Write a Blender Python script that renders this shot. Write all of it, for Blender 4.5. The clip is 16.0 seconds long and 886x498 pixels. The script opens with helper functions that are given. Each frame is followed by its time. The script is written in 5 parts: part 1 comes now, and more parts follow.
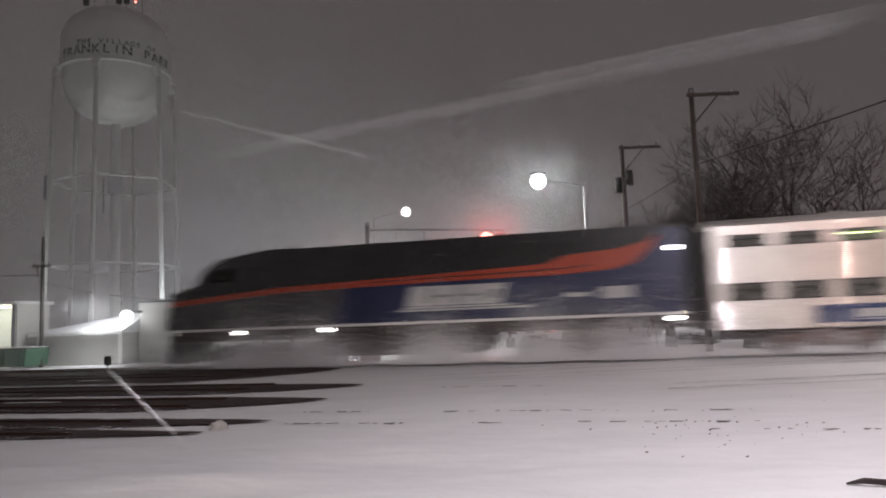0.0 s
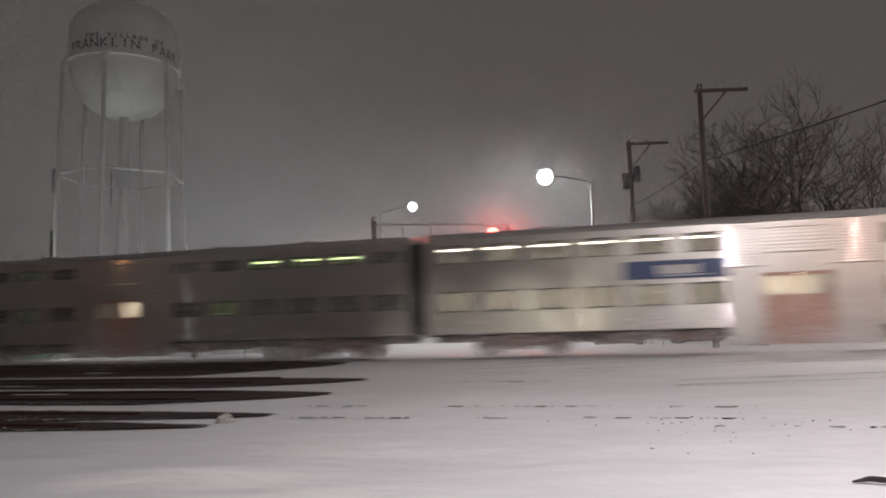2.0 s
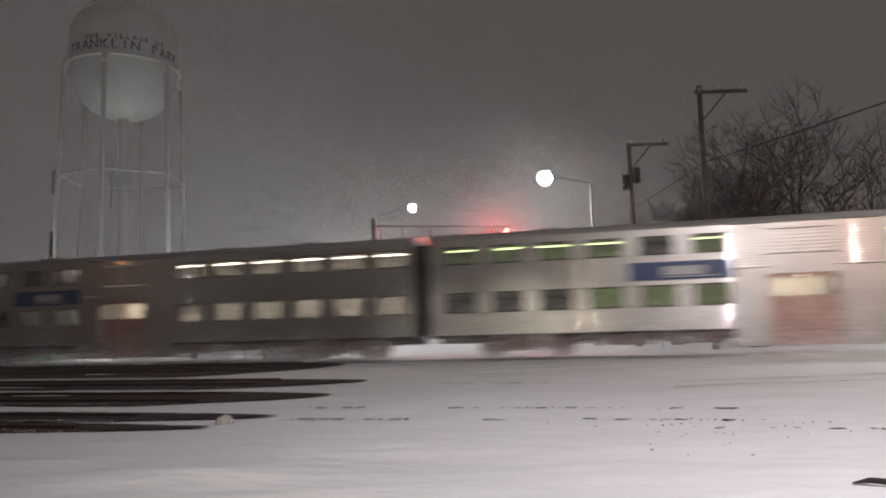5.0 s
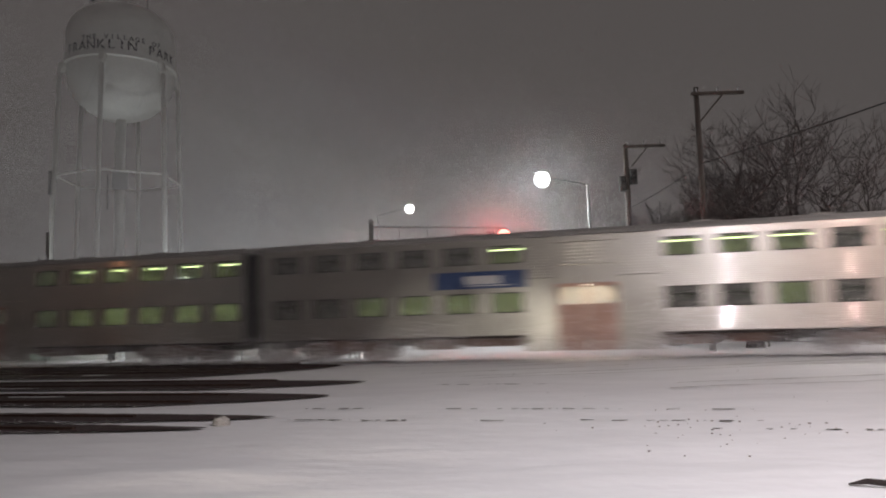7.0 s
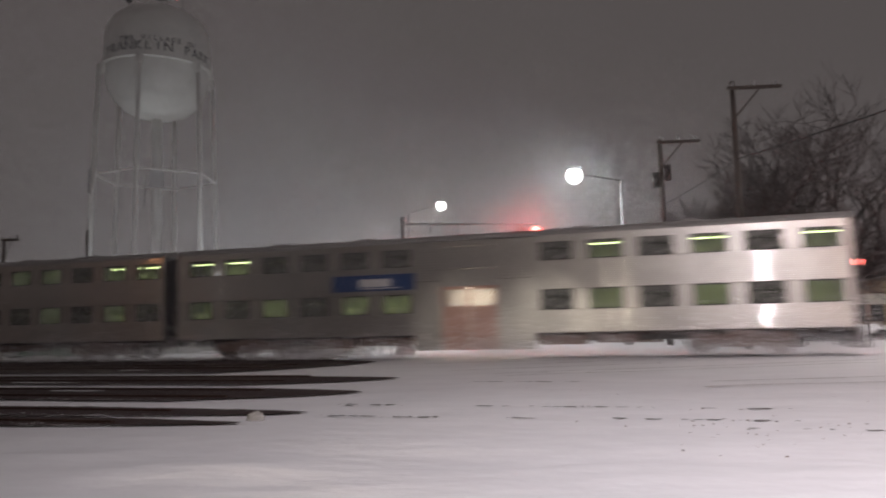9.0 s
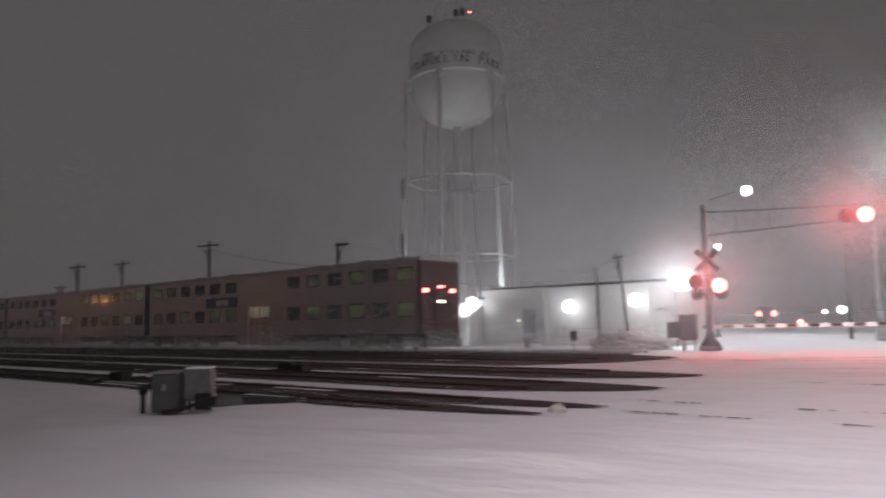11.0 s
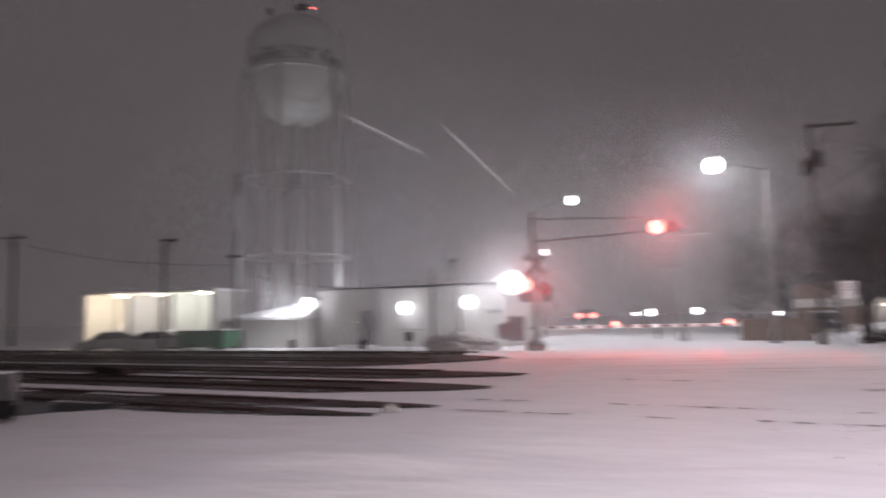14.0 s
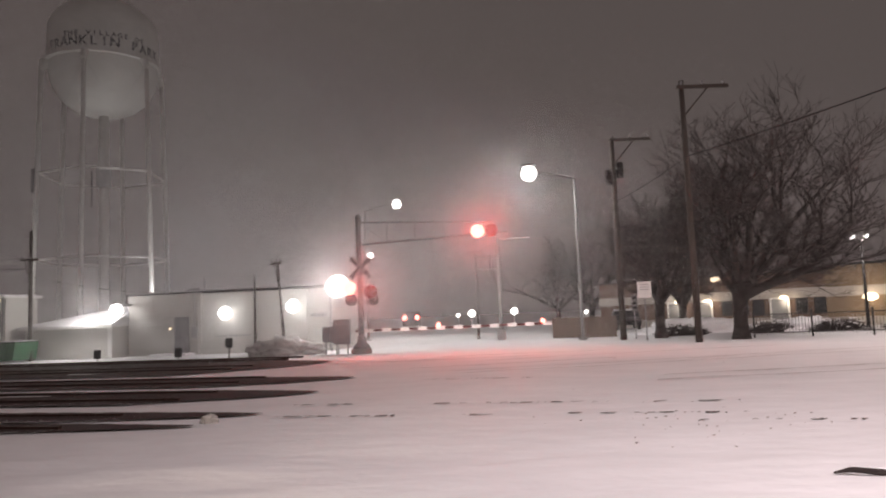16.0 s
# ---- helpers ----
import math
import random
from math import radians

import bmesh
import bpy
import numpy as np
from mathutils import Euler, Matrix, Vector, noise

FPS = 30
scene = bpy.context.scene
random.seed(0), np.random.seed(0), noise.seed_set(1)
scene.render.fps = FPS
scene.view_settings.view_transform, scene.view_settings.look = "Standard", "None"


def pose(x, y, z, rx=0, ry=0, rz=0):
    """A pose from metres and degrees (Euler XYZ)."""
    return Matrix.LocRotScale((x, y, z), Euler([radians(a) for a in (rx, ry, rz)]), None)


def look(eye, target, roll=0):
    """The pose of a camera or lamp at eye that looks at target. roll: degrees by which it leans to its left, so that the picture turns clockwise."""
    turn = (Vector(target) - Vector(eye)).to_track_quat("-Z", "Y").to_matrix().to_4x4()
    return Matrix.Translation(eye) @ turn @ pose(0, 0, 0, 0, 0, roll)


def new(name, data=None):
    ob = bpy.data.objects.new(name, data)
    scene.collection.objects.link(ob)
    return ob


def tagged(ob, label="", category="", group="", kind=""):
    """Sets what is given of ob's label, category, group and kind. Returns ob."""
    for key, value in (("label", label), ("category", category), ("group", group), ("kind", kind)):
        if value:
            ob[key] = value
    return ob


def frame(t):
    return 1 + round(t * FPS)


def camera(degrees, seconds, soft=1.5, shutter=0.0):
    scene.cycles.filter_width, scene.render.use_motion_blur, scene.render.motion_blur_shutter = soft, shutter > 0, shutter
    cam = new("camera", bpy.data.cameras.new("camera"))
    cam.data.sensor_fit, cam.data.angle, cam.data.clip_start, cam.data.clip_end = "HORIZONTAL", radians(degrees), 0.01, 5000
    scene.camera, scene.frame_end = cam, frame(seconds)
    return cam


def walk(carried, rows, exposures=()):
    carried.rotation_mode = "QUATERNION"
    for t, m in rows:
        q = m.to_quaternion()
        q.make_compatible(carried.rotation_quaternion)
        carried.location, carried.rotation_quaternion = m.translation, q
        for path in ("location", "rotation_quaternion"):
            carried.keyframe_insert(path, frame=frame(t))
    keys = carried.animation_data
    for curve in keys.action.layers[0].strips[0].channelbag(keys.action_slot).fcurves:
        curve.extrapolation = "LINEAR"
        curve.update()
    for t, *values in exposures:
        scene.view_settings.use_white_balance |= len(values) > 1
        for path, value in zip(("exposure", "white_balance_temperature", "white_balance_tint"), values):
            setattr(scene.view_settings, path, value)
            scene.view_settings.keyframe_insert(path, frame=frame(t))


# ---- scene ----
EYE = Vector((0.0, 0.0, 1.52))
TURN = -14.03                      # the tracks' direction, degrees about z
TH = radians(14.03)


def at(d, n, z=0.0):
    """A place from metres along the tracks and away across them."""
    return Vector((d * math.cos(TH) + n * math.sin(TH), -d * math.sin(TH) + n * math.cos(TH), z))


def along(d, n, z=0.0, turn=0.0):
    return Matrix.Translation(at(d, n, z)) @ pose(0, 0, 0, 0, 0, TURN + turn)


def aim(yaw, pitch, roll):
    y, p = radians(yaw), radians(pitch)
    ahead = Vector((-math.sin(y) * math.cos(p), math.cos(y) * math.cos(p), math.sin(p)))
    return look(EYE, EYE + ahead, roll)


cam = camera(62.4, 16.0, soft=1.9, shutter=1.1)
PATH = [(0, 0.32, 5.86, -2.11), (0.5, 0.25, 5.76, -2.19), (1, 0.34, 5.67, -2.10), (1.5, 0.65, 5.59, -1.80),
        (2, 0.83, 5.50, -1.75), (2.5, 0.30, 5.65, -1.75), (3, 0.63, 5.55, -1.87), (3.5, 0.65, 5.47, -1.70),
        (4, 0.89, 5.47, -1.67), (6.5, 0.62, 5.83, -1.80), (7, 0.59, 5.68, -1.71), (7.5, 0.89, 5.64, -1.54),
        (8, 0.69, 5.36, -1.90), (8.2, 0.69, 5.42, -1.73), (10.3, 17.50, 5.67, -1.55), (10.5, 20.96, 5.81, -1.47),
        (11, 25.98, 5.63, -1.39), (11.5, 29.05, 5.71, -1.39), (12, 30.10, 5.58, -1.41), (12.5, 30.01, 5.38, -1.05),
        (13, 28.07, 5.67, -1.28), (13.5, 22.11, 5.30, -1.23), (14, 13.27, 5.42, -1.20), (14.5, 4.10, 5.10, -1.96),
        (15, 0.38, 5.13, -2.19), (15.5, 0.31, 5.02, -2.54), (16, -0.38, 5.24, -2.33)]
walk(cam, [(t, aim(y, p, r)) for t, y, p, r in PATH],
     [(0, 0.0, 6750, 8), (0.5, 0.0, 6800, 5), (8, 0.0, 6800, 5), (10.5, 0.1, 6750, 16), (11, 0.12, 6600, 11), (11.5, 0.12, 6600, 10), (12, 0.02, 6600, 9), (12.5, 0.05, 6600, 11), (13.5, 0.05, 6600, 11), (14, 0.05, 6650, 16), (14.5, 0.06, 6700, 15), (15, 0.02, 7050, 21), (15.5, 0.0, 7250, 10), (16, 0.0, 7400, 15)])

# ---- light ----
world = bpy.data.worlds.new("night_sky")
scene.world = world
world.use_nodes = True
wn = world.node_tree.nodes
wn["Background"].inputs[0].default_value = (0.082, 0.073, 0.0755, 1)
wn["Background"].inputs[1].default_value = 1.0


def lamp(name, place, watts, colour, radius=0.15, kind="POINT", target=None, cone=140, blend=0.6):
    data = bpy.data.lights.new(name, kind)
    data.energy, data.color, data.shadow_soft_size = watts, colour, radius
    if kind == "SPOT":
        data.spot_size, data.spot_blend = radians(cone), blend
    ob = new(name, data)
    ob.matrix_world = look(place, target) if target else Matrix.Translation(place)
    return ob


# ---- materials ----
def material(name, colour, rough=0.6, metal=0.0, vary=0.25, scale=6.0, bump=0.0, bump_scale=40.0, second=None, mix=0.5, glow=0.0, glow_colour=None, random_tint=0.0, coat=0.0, coat_rough=0.08):
    m = bpy.data.materials.new(name)
    m.use_nodes = True
    nt = m.node_tree
    n, l = nt.nodes, nt.links
    b = n["Principled BSDF"]
    b.inputs["Roughness"].default_value = rough
    b.inputs["Metallic"].default_value = metal
    if coat:
        b.inputs["Coat Weight"].default_value, b.inputs["Coat Roughness"].default_value, b.inputs["Coat IOR"].default_value = coat, coat_rough, 1.8
    tc = n.new("ShaderNodeTexCoord")
    tex = n.new("ShaderNodeTexNoise")
    tex.inputs["Scale"].default_value, tex.inputs["Detail"].default_value, tex.inputs["Roughness"].default_value = scale, 6, 0.65
    l.new(tc.outputs["Object"], tex.inputs["Vector"])
    ramp = n.new("ShaderNodeValToRGB")
    dark = [c * (1 - vary) for c in colour]
    ramp.color_ramp.elements[0].position, ramp.color_ramp.elements[1].position = 0.3, 0.7
    ramp.color_ramp.elements[0].color = (*(second or dark), 1)
    ramp.color_ramp.elements[1].color = (*colour, 1)
    if second:
        ramp.color_ramp.elements[0].position, ramp.color_ramp.elements[1].position = mix - 0.06, mix + 0.06
    l.new(tex.outputs["Fac"], ramp.inputs["Fac"])
    out = ramp.outputs["Color"]
    if random_tint:
        info, mul = n.new("ShaderNodeObjectInfo"), n.new("ShaderNodeHueSaturation")
        rng = n.new("ShaderNodeMapRange")
        rng.inputs["To Min"].default_value, rng.inputs["To Max"].default_value = 1 - random_tint, 1 + random_tint
        l.new(info.outputs["Random"], rng.inputs["Value"])
        l.new(rng.outputs["Result"], mul.inputs["Value"])
        l.new(out, mul.inputs["Color"])
        out = mul.outputs["Color"]
    l.new(out, b.inputs["Base Color"])
    fine = n.new("ShaderNodeTexNoise")
    fine.inputs["Scale"].default_value, fine.inputs["Detail"].default_value = bump_scale, 5
    l.new(tc.outputs["Object"], fine.inputs["Vector"])
    rr = n.new("ShaderNodeMapRange")
    rr.inputs["To Min"].default_value, rr.inputs["To Max"].default_value = max(rough - 0.12, 0.03), min(rough + 0.12, 1)
    l.new(fine.outputs["Fac"], rr.inputs["Value"])
    l.new(rr.outputs["Result"], b.inputs["Roughness"])
    if bump:
        bp = n.new("ShaderNodeBump")
        bp.inputs["Strength"].default_value, bp.inputs["Distance"].default_value = bump, 0.02
        l.new(fine.outputs["Fac"], bp.inputs["Height"])
        l.new(bp.outputs["Normal"], b.inputs["Normal"])
    if glow:
        b.inputs["Emission Color"].default_value = (*(glow_colour or colour), 1)
        b.inputs["Emission Strength"].default_value = glow
    return m


def glass_material(name, tint, clear=0.6, rough=0.05, frost=0.0):
    m = bpy.data.materials.new(name)
    m.use_nodes = True
    nt = m.node_tree
    n, l = nt.nodes, nt.links
    n.remove(n["Principled BSDF"])
    tr, gl, mx, fr = n.new("ShaderNodeBsdfTransparent"), n.new("ShaderNodeBsdfGlossy"), n.new("ShaderNodeMixShader"), n.new("ShaderNodeFresnel")
    tr.inputs["Color"].default_value = (*[c * clear for c in tint], 1)
    gl.inputs["Roughness"].default_value = rough
    fr.inputs["IOR"].default_value = 1.5
    l.new(fr.outputs[0], mx.inputs[0])
    l.new(tr.outputs[0], mx.inputs[1])
    l.new(gl.outputs[0], mx.inputs[2])
    out = mx.outputs[0]
    if frost:
        df, fm = n.new("ShaderNodeBsdfDiffuse"), n.new("ShaderNodeMixShader")
        df.inputs["Color"].default_value = (0.7, 0.7, 0.68, 1)
        tex, rng = n.new("ShaderNodeTexNoise"), n.new("ShaderNodeMapRange")
        tex.inputs["Scale"].default_value, tex.inputs["Detail"].default_value = 2.5, 5
        rng.inputs["From Min"].default_value, rng.inputs["From Max"].default_value = 0.35, 0.7
        rng.inputs["To Min"].default_value, rng.inputs["To Max"].default_value = frost * 0.5, frost * 1.6
        l.new(tex.outputs["Fac"], rng.inputs["Value"])
        l.new(rng.outputs["Result"], fm.inputs[0])
        l.new(out, fm.inputs[1])
        l.new(df.outputs[0], fm.inputs[2])
        out = fm.outputs[0]
    l.new(out, n["Material Output"].inputs["Surface"])
    return m


def snow_material():
    m = material("snow", (0.88, 0.88, 0.9), 0.75, vary=0.1, scale=0.9, bump=0.55, bump_scale=2.6)
    n, l = m.node_tree.nodes, m.node_tree.links
    tc = next(k for k in n if k.type == "TEX_COORD")
    mp = n.new("ShaderNodeMapping")
    mp.inputs["Scale"].default_value = (0.55, 1.0, 1)
    mp.inputs["Rotation"].default_value = (0, 0, radians(8))
    l.new(tc.outputs["Object"], mp.inputs["Vector"])
    for k in n:
        if k.type == "TEX_NOISE":
            l.new(mp.outputs["Vector"], k.inputs["Vector"])
            k.inputs["Detail"].default_value = 9
        if k.type == "BUMP":
            k.inputs["Distance"].default_value = 0.06
    return m


SNOW = snow_material()
SNOW_CAP = material("settled_snow", (0.88, 0.88, 0.9), 0.8, vary=0.05, scale=4, bump=0.3, bump_scale=20)
BALLAST = material("ballast", (0.056, 0.03, 0.029), 0.9, vary=0.5, scale=9, bump=1.0, bump_scale=28)
TIE = material("tie_wood", (0.05, 0.035, 0.028), 0.85, vary=0.5, scale=5, bump=0.5, random_tint=0.3)
RUST = material("rail_steel", (0.09, 0.05, 0.04), 0.55, 0.6, vary=0.5, scale=14, bump=0.2)
STEEL = material("stainless_steel", (0.46, 0.44, 0.405), 0.35, 0.87, vary=0.2, scale=1.3, bump=0.05, bump_scale=60, coat=0.6, coat_rough=0.06)
STEEL_FLAT = material("stainless_sheet", (0.46, 0.44, 0.405), 0.37, 0.85, vary=0.22, scale=0.9, bump=0.05, coat=0.4, coat_rough=0.09)
ROOFPAINT = material("car_roof", (0.32, 0.31, 0.3), 0.6, 0.3, vary=0.3, scale=1.5)
UNDER = material("underframe", (0.06, 0.045, 0.04), 0.75, 0.3, vary=0.5, scale=5, bump=0.4)
DIRTY_STEEL = material("snowy_truck_steel", (0.24, 0.165, 0.14), 0.75, 0.3, vary=0.5, scale=5, bump=0.4)
BLACKPAINT = material("black_paint", (0.012, 0.012, 0.014), 0.4, vary=0.4, scale=2)
BLUE = material("blue_paint", (0.011, 0.019, 0.075), 0.35, vary=0.25, scale=2)
LIGHTBLUE = material("blue_band", (0.025, 0.055, 0.15), 0.4, vary=0.2, scale=3)
ORANGE = material("orange_red_paint", (0.42, 0.06, 0.024), 0.4, vary=0.2, scale=2)
GREYPAINT = material("grey_paint", (0.24, 0.24, 0.25), 0.4, vary=0.2, scale=2)
NOSEPAINT = material("dark_grey_paint", (0.07, 0.07, 0.075), 0.5, vary=0.3, scale=2)
OLDBOARD = material("weathered_board", (0.17, 0.125, 0.1), 0.9, vary=0.3, scale=5, bump=0.3, random_tint=0.2)
WHITEPAINT = material("white_paint", (0.82, 0.82, 0.8), 0.45, vary=0.12, scale=3)
SHEETING = material("white_reflective_sheeting", (0.86, 0.86, 0.86), 0.34, 0.8, vary=0.08, scale=6)
DOORPAINT = material("door_paint", (0.46, 0.29, 0.235), 0.5, 0.2, vary=0.2, scale=3)
RUBBER = material("gasket", (0.02, 0.02, 0.02), 0.6)
GREENGLASS = glass_material("green_tinted_glass", (0.82, 0.94, 0.66), 0.72, frost=0.1)
# darker copy of the window glass; its tint stands in for unlit interiors
UNLITGLASS = glass_material("unlit_window_glass", (0.6, 0.65, 0.55), 0.4, frost=0.14)
CABGLASS = glass_material("cab_glass", (0.5, 0.5, 0.5), 0.1)
CLEARGLASS = glass_material("clear_glass", (0.94, 0.92, 0.9), 0.85, frost=0.08)
SEATING = material("car_interior", (0.6, 0.58, 0.55), 0.7, vary=0.3, scale=3)
TUBE = material("fluorescent_tube", (1, 1, 0.95), 0.5, glow=13.0, glow_colour=(1, 0.93, 0.84))
DIMTUBE = material("dim_tube", (1, 1, 0.9), 0.5, glow=10.0, glow_colour=(1, 1, 0.88))
WARMTUBE = material("warm_tube", (1, 0.9, 0.75), 0.5, glow=8.0, glow_colour=(1, 0.86, 0.7))
SLUSH = material("slush", (0.5, 0.48, 0.47), 0.7, vary=0.25, scale=3, bump=0.4)
MARKER = material("marker_lamp", (1, 1, 1), 0.3, glow=10.0, glow_colour=(0.95, 0.97, 1))
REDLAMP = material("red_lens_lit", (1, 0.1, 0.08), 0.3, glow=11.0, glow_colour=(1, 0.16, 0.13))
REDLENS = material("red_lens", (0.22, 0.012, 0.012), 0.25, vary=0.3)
WHITELAMP = material("lamp_lens", (1, 1, 1), 0.3, glow=6.0, glow_colour=(0.9, 0.95, 1))
WARMLAMP = material("warm_lens", (1, 0.9, 0.7), 0.3, glow=4.0, glow_colour=(1, 0.84, 0.62))
POLEWOOD = material("pole_wood", (0.08, 0.065, 0.056), 0.85, vary=0.45, scale=6, bump=0.4)
GALV = material("galvanised_steel", (0.42, 0.42, 0.43), 0.5, 0.6, vary=0.25, scale=8)
FLAKES = material("snowflakes", (0.9, 0.9, 0.92), 0.9, vary=0.02)
ALUMINIUM = material("aluminium", (0.3, 0.3, 0.3), 0.5, 0.5, vary=0.2, scale=6)
TOWERPAINT = material("tower_paint", (0.72, 0.71, 0.68), 0.6, vary=0.18, scale=0.35)
EMBLEM = material("dirty_white_paint", (0.55, 0.55, 0.55), 0.5, vary=0.3, scale=3)
LETTERING = material("lettering", (0.09, 0.085, 0.09), 0.6, vary=0.2)
BLOCKWALL = material("painted_block_wall", (0.5, 0.49, 0.47), 0.85, vary=0.2, scale=1.1, bump=0.3, bump_scale=18)
LIGHTWALL = material("light_metal_wall", (0.62, 0.61, 0.58), 0.7, vary=0.15, scale=1.0)
BRICK = material("brown_brick", (0.2, 0.13, 0.1), 0.85, vary=0.35, scale=3, bump=0.5, bump_scale=30)
# paler, yellower copy of the brown brick, with warm lamplight in its colour
LITBRICK = material("lit_brick", (0.3, 0.22, 0.15), 0.85, vary=0.3, scale=3, bump=0.5, bump_scale=30)
BAND = material("limestone_band", (0.5, 0.46, 0.42), 0.8, vary=0.15, scale=2)
BARK = material("bark", (0.042, 0.031, 0.029), 0.9, vary=0.5, scale=10, bump=0.6)
TWIG = material("twigs", (0.045, 0.035, 0.034), 0.9, vary=0.4, scale=6)
DUMPSTER = material("green_steel", (0.04, 0.16, 0.08), 0.5, vary=0.4, scale=3)
DARKCAR = material("dark_car_paint", (0.03, 0.03, 0.035), 0.3, vary=0.3, scale=2)
DARKCABINET = material("weathered_grey_steel", (0.11, 0.11, 0.11), 0.6, 0.3, vary=0.35, scale=3, bump=0.1)
FANCASE = material("worn_grey_paint", (0.19, 0.19, 0.19), 0.6, 0.2, vary=0.45, scale=5, bump=0.15)
CABINET = material("grey_cabinet", (0.33, 0.33, 0.34), 0.55, 0.3, vary=0.3, scale=2.5, bump=0.1)
BLACKIRON = material("black_iron", (0.02, 0.02, 0.02), 0.5, 0.3)
STONE = material("pale_stone", (0.42, 0.4, 0.38), 0.9, vary=0.35, scale=9, bump=0.5)
REDWHITE = material("red_paint", (0.14, 0.025, 0.025), 0.5, vary=0.2)


# ---- mesh helpers ----
def mesh_object(name, bm, mat, smooth=False):
    me = bpy.data.meshes.new(name)
    bmesh.ops.recalc_face_normals(bm, faces=bm.faces)
    bm.to_mesh(me)
    bm.free()
    me.materials.append(mat)
    if smooth:
        for p in me.polygons:
            p.use_smooth = True
    return new(name, me)


def part(name, bm, mat, parent, label="", smooth=False):
    ob = mesh_object(name, bm, mat, smooth)
    ob.parent = parent
    if label:
        tagged(ob, label)
    return ob


def thing(name, m, label, category, group="", kind=""):
    ob = new(name)
    ob.empty_display_size = 0.1
    ob.matrix_world = m
    return tagged(ob, label, category, group, kind)


def box(bm, x0, x1, y0, y1, z0, z1, bevel=0.0):
    made = bmesh.ops.create_cube(bm, size=1.0, matrix=Matrix.Translation(((x0 + x1) / 2, (y0 + y1) / 2, (z0 + z1) / 2)) @ Matrix.Diagonal((x1 - x0, y1 - y0, z1 - z0, 1)))
    if bevel:
        edges = {e for v in made["verts"] for e in v.link_edges}
        bmesh.ops.bevel(bm, geom=list(edges), offset=bevel, segments=2, affect="EDGES")
    return bm


def boxes(*rows, bevel=0.0):
    bm = bmesh.new()
    for row in rows:
        box(bm, *row, bevel=bevel)
    return bm


def tube(bm, a, b, r0, r1=None, sides=8):
    """A capped, tapered rod from a to b."""
    a, b = Vector(a), Vector(b)
    r1 = r0 if r1 is None else r1
    q = (b - a).to_track_quat("Z", "Y").to_matrix()
    rings = []
    for p, r in ((a, r0), (b, r1)):
        rings.append([bm.verts.new(p + q @ Vector((math.cos(k * math.tau / sides) * r, math.sin(k * math.tau / sides) * r, 0))) for k in range(sides)])
    for k in range(sides):
        bm.faces.new((rings[0][k], rings[0][(k + 1) % sides], rings[1][(k + 1) % sides], rings[1][k]))
    bm.faces.new(rings[0][::-1])
    bm.faces.new(rings[1])
    return bm


def tubes(*rows, sides=8):
    bm = bmesh.new()
    for row in rows:
        tube(bm, *row, sides=sides)
    return bm


def ball(r, centre=(0, 0, 0), squash=(1, 1, 1), segs=16, rings=10):
    bm = bmesh.new()
    bmesh.ops.create_uvsphere(bm, u_segments=segs, v_segments=rings, radius=r, matrix=Matrix.Translation(centre) @ Matrix.Diagonal((*squash, 1)))
    return bm


def lathe(profile, sides=24):
    """A solid of turning from (radius, height) pairs."""
    bm = bmesh.new()
    rings = []
    for r, z in profile:
        rings.append([bm.verts.new((math.cos(k * math.tau / sides) * r, math.sin(k * math.tau / sides) * r, z)) for k in range(sides)])
    for a, b in zip(rings, rings[1:]):
        for k in range(sides):
            bm.faces.new((a[k], a[(k + 1) % sides], b[(k + 1) % sides], b[k]))
    bm.faces.new(rings[0][::-1])
    bm.faces.new(rings[-1])
    return bm


def slab(outline, y0, y1, bevel=0.0):
    """A side outline in x and z, given the thickness from y0 to y1."""
    bm = bmesh.new()
    f = [bm.verts.new((x, y0, z)) for x, z in outline]
    b = [bm.verts.new((x, y1, z)) for x, z in outline]
    bm.faces.new(f)
    bm.faces.new(b[::-1])
    k = len(outline)
    for i in range(k):
        bm.faces.new((f[i], b[i], b[(i + 1) % k], f[(i + 1) % k]))
    bmesh.ops.recalc_face_normals(bm, faces=bm.faces)
    if bevel:
        bmesh.ops.bevel(bm, geom=list(bm.edges), offset=bevel, segments=2, affect="EDGES")
    return bm


SWIRLS = []


def flakes(name, count, centre, reach, size, seed, label, flat=1.0, low=0.05):
    """Falling snow in the air round a centre, thinning outward."""
    rng = np.random.default_rng(seed)
    p = rng.normal(size=(count, 3)) * np.array((reach, reach, reach * flat))
    p = p[p[:, 2] + centre[2] > low]
    ob = snowfall(name, p, size, rng, label)
    ob.matrix_world = Matrix.Translation(centre)
    SWIRLS.append((ob, Vector(centre), 1 if seed % 2 else -1, seed * 40 % 360))
    return ob


def snowfall(name, p, size, rng, label):
    a, b = rng.normal(size=(len(p), 3)), rng.normal(size=(len(p), 3))
    a /= np.linalg.norm(a, axis=1)[:, None]
    b = np.cross(a, b)
    b /= np.linalg.norm(b, axis=1)[:, None]
    s = (size * rng.uniform(0.5, 1.3, len(p)))[:, None]
    verts = np.stack([p + a * s, p - a * s * 0.5 + b * s * 0.87, p - a * s * 0.5 - b * s * 0.87], 1).reshape(-1, 3)
    me = bpy.data.meshes.new(name)
    k = len(verts)
    me.vertices.add(k)
    me.vertices.foreach_set("co", verts.astype(np.float32).ravel())
    me.loops.add(k)
    me.loops.foreach_set("vertex_index", np.arange(k, dtype=np.int32))
    me.polygons.add(k // 3)
    me.polygons.foreach_set("loop_start", np.arange(0, k, 3, dtype=np.int32))
    me.update(calc_edges=True)
    me.materials.append(FLAKES)
    return tagged(new(name, me), label, "falling snow", kind="stuff")


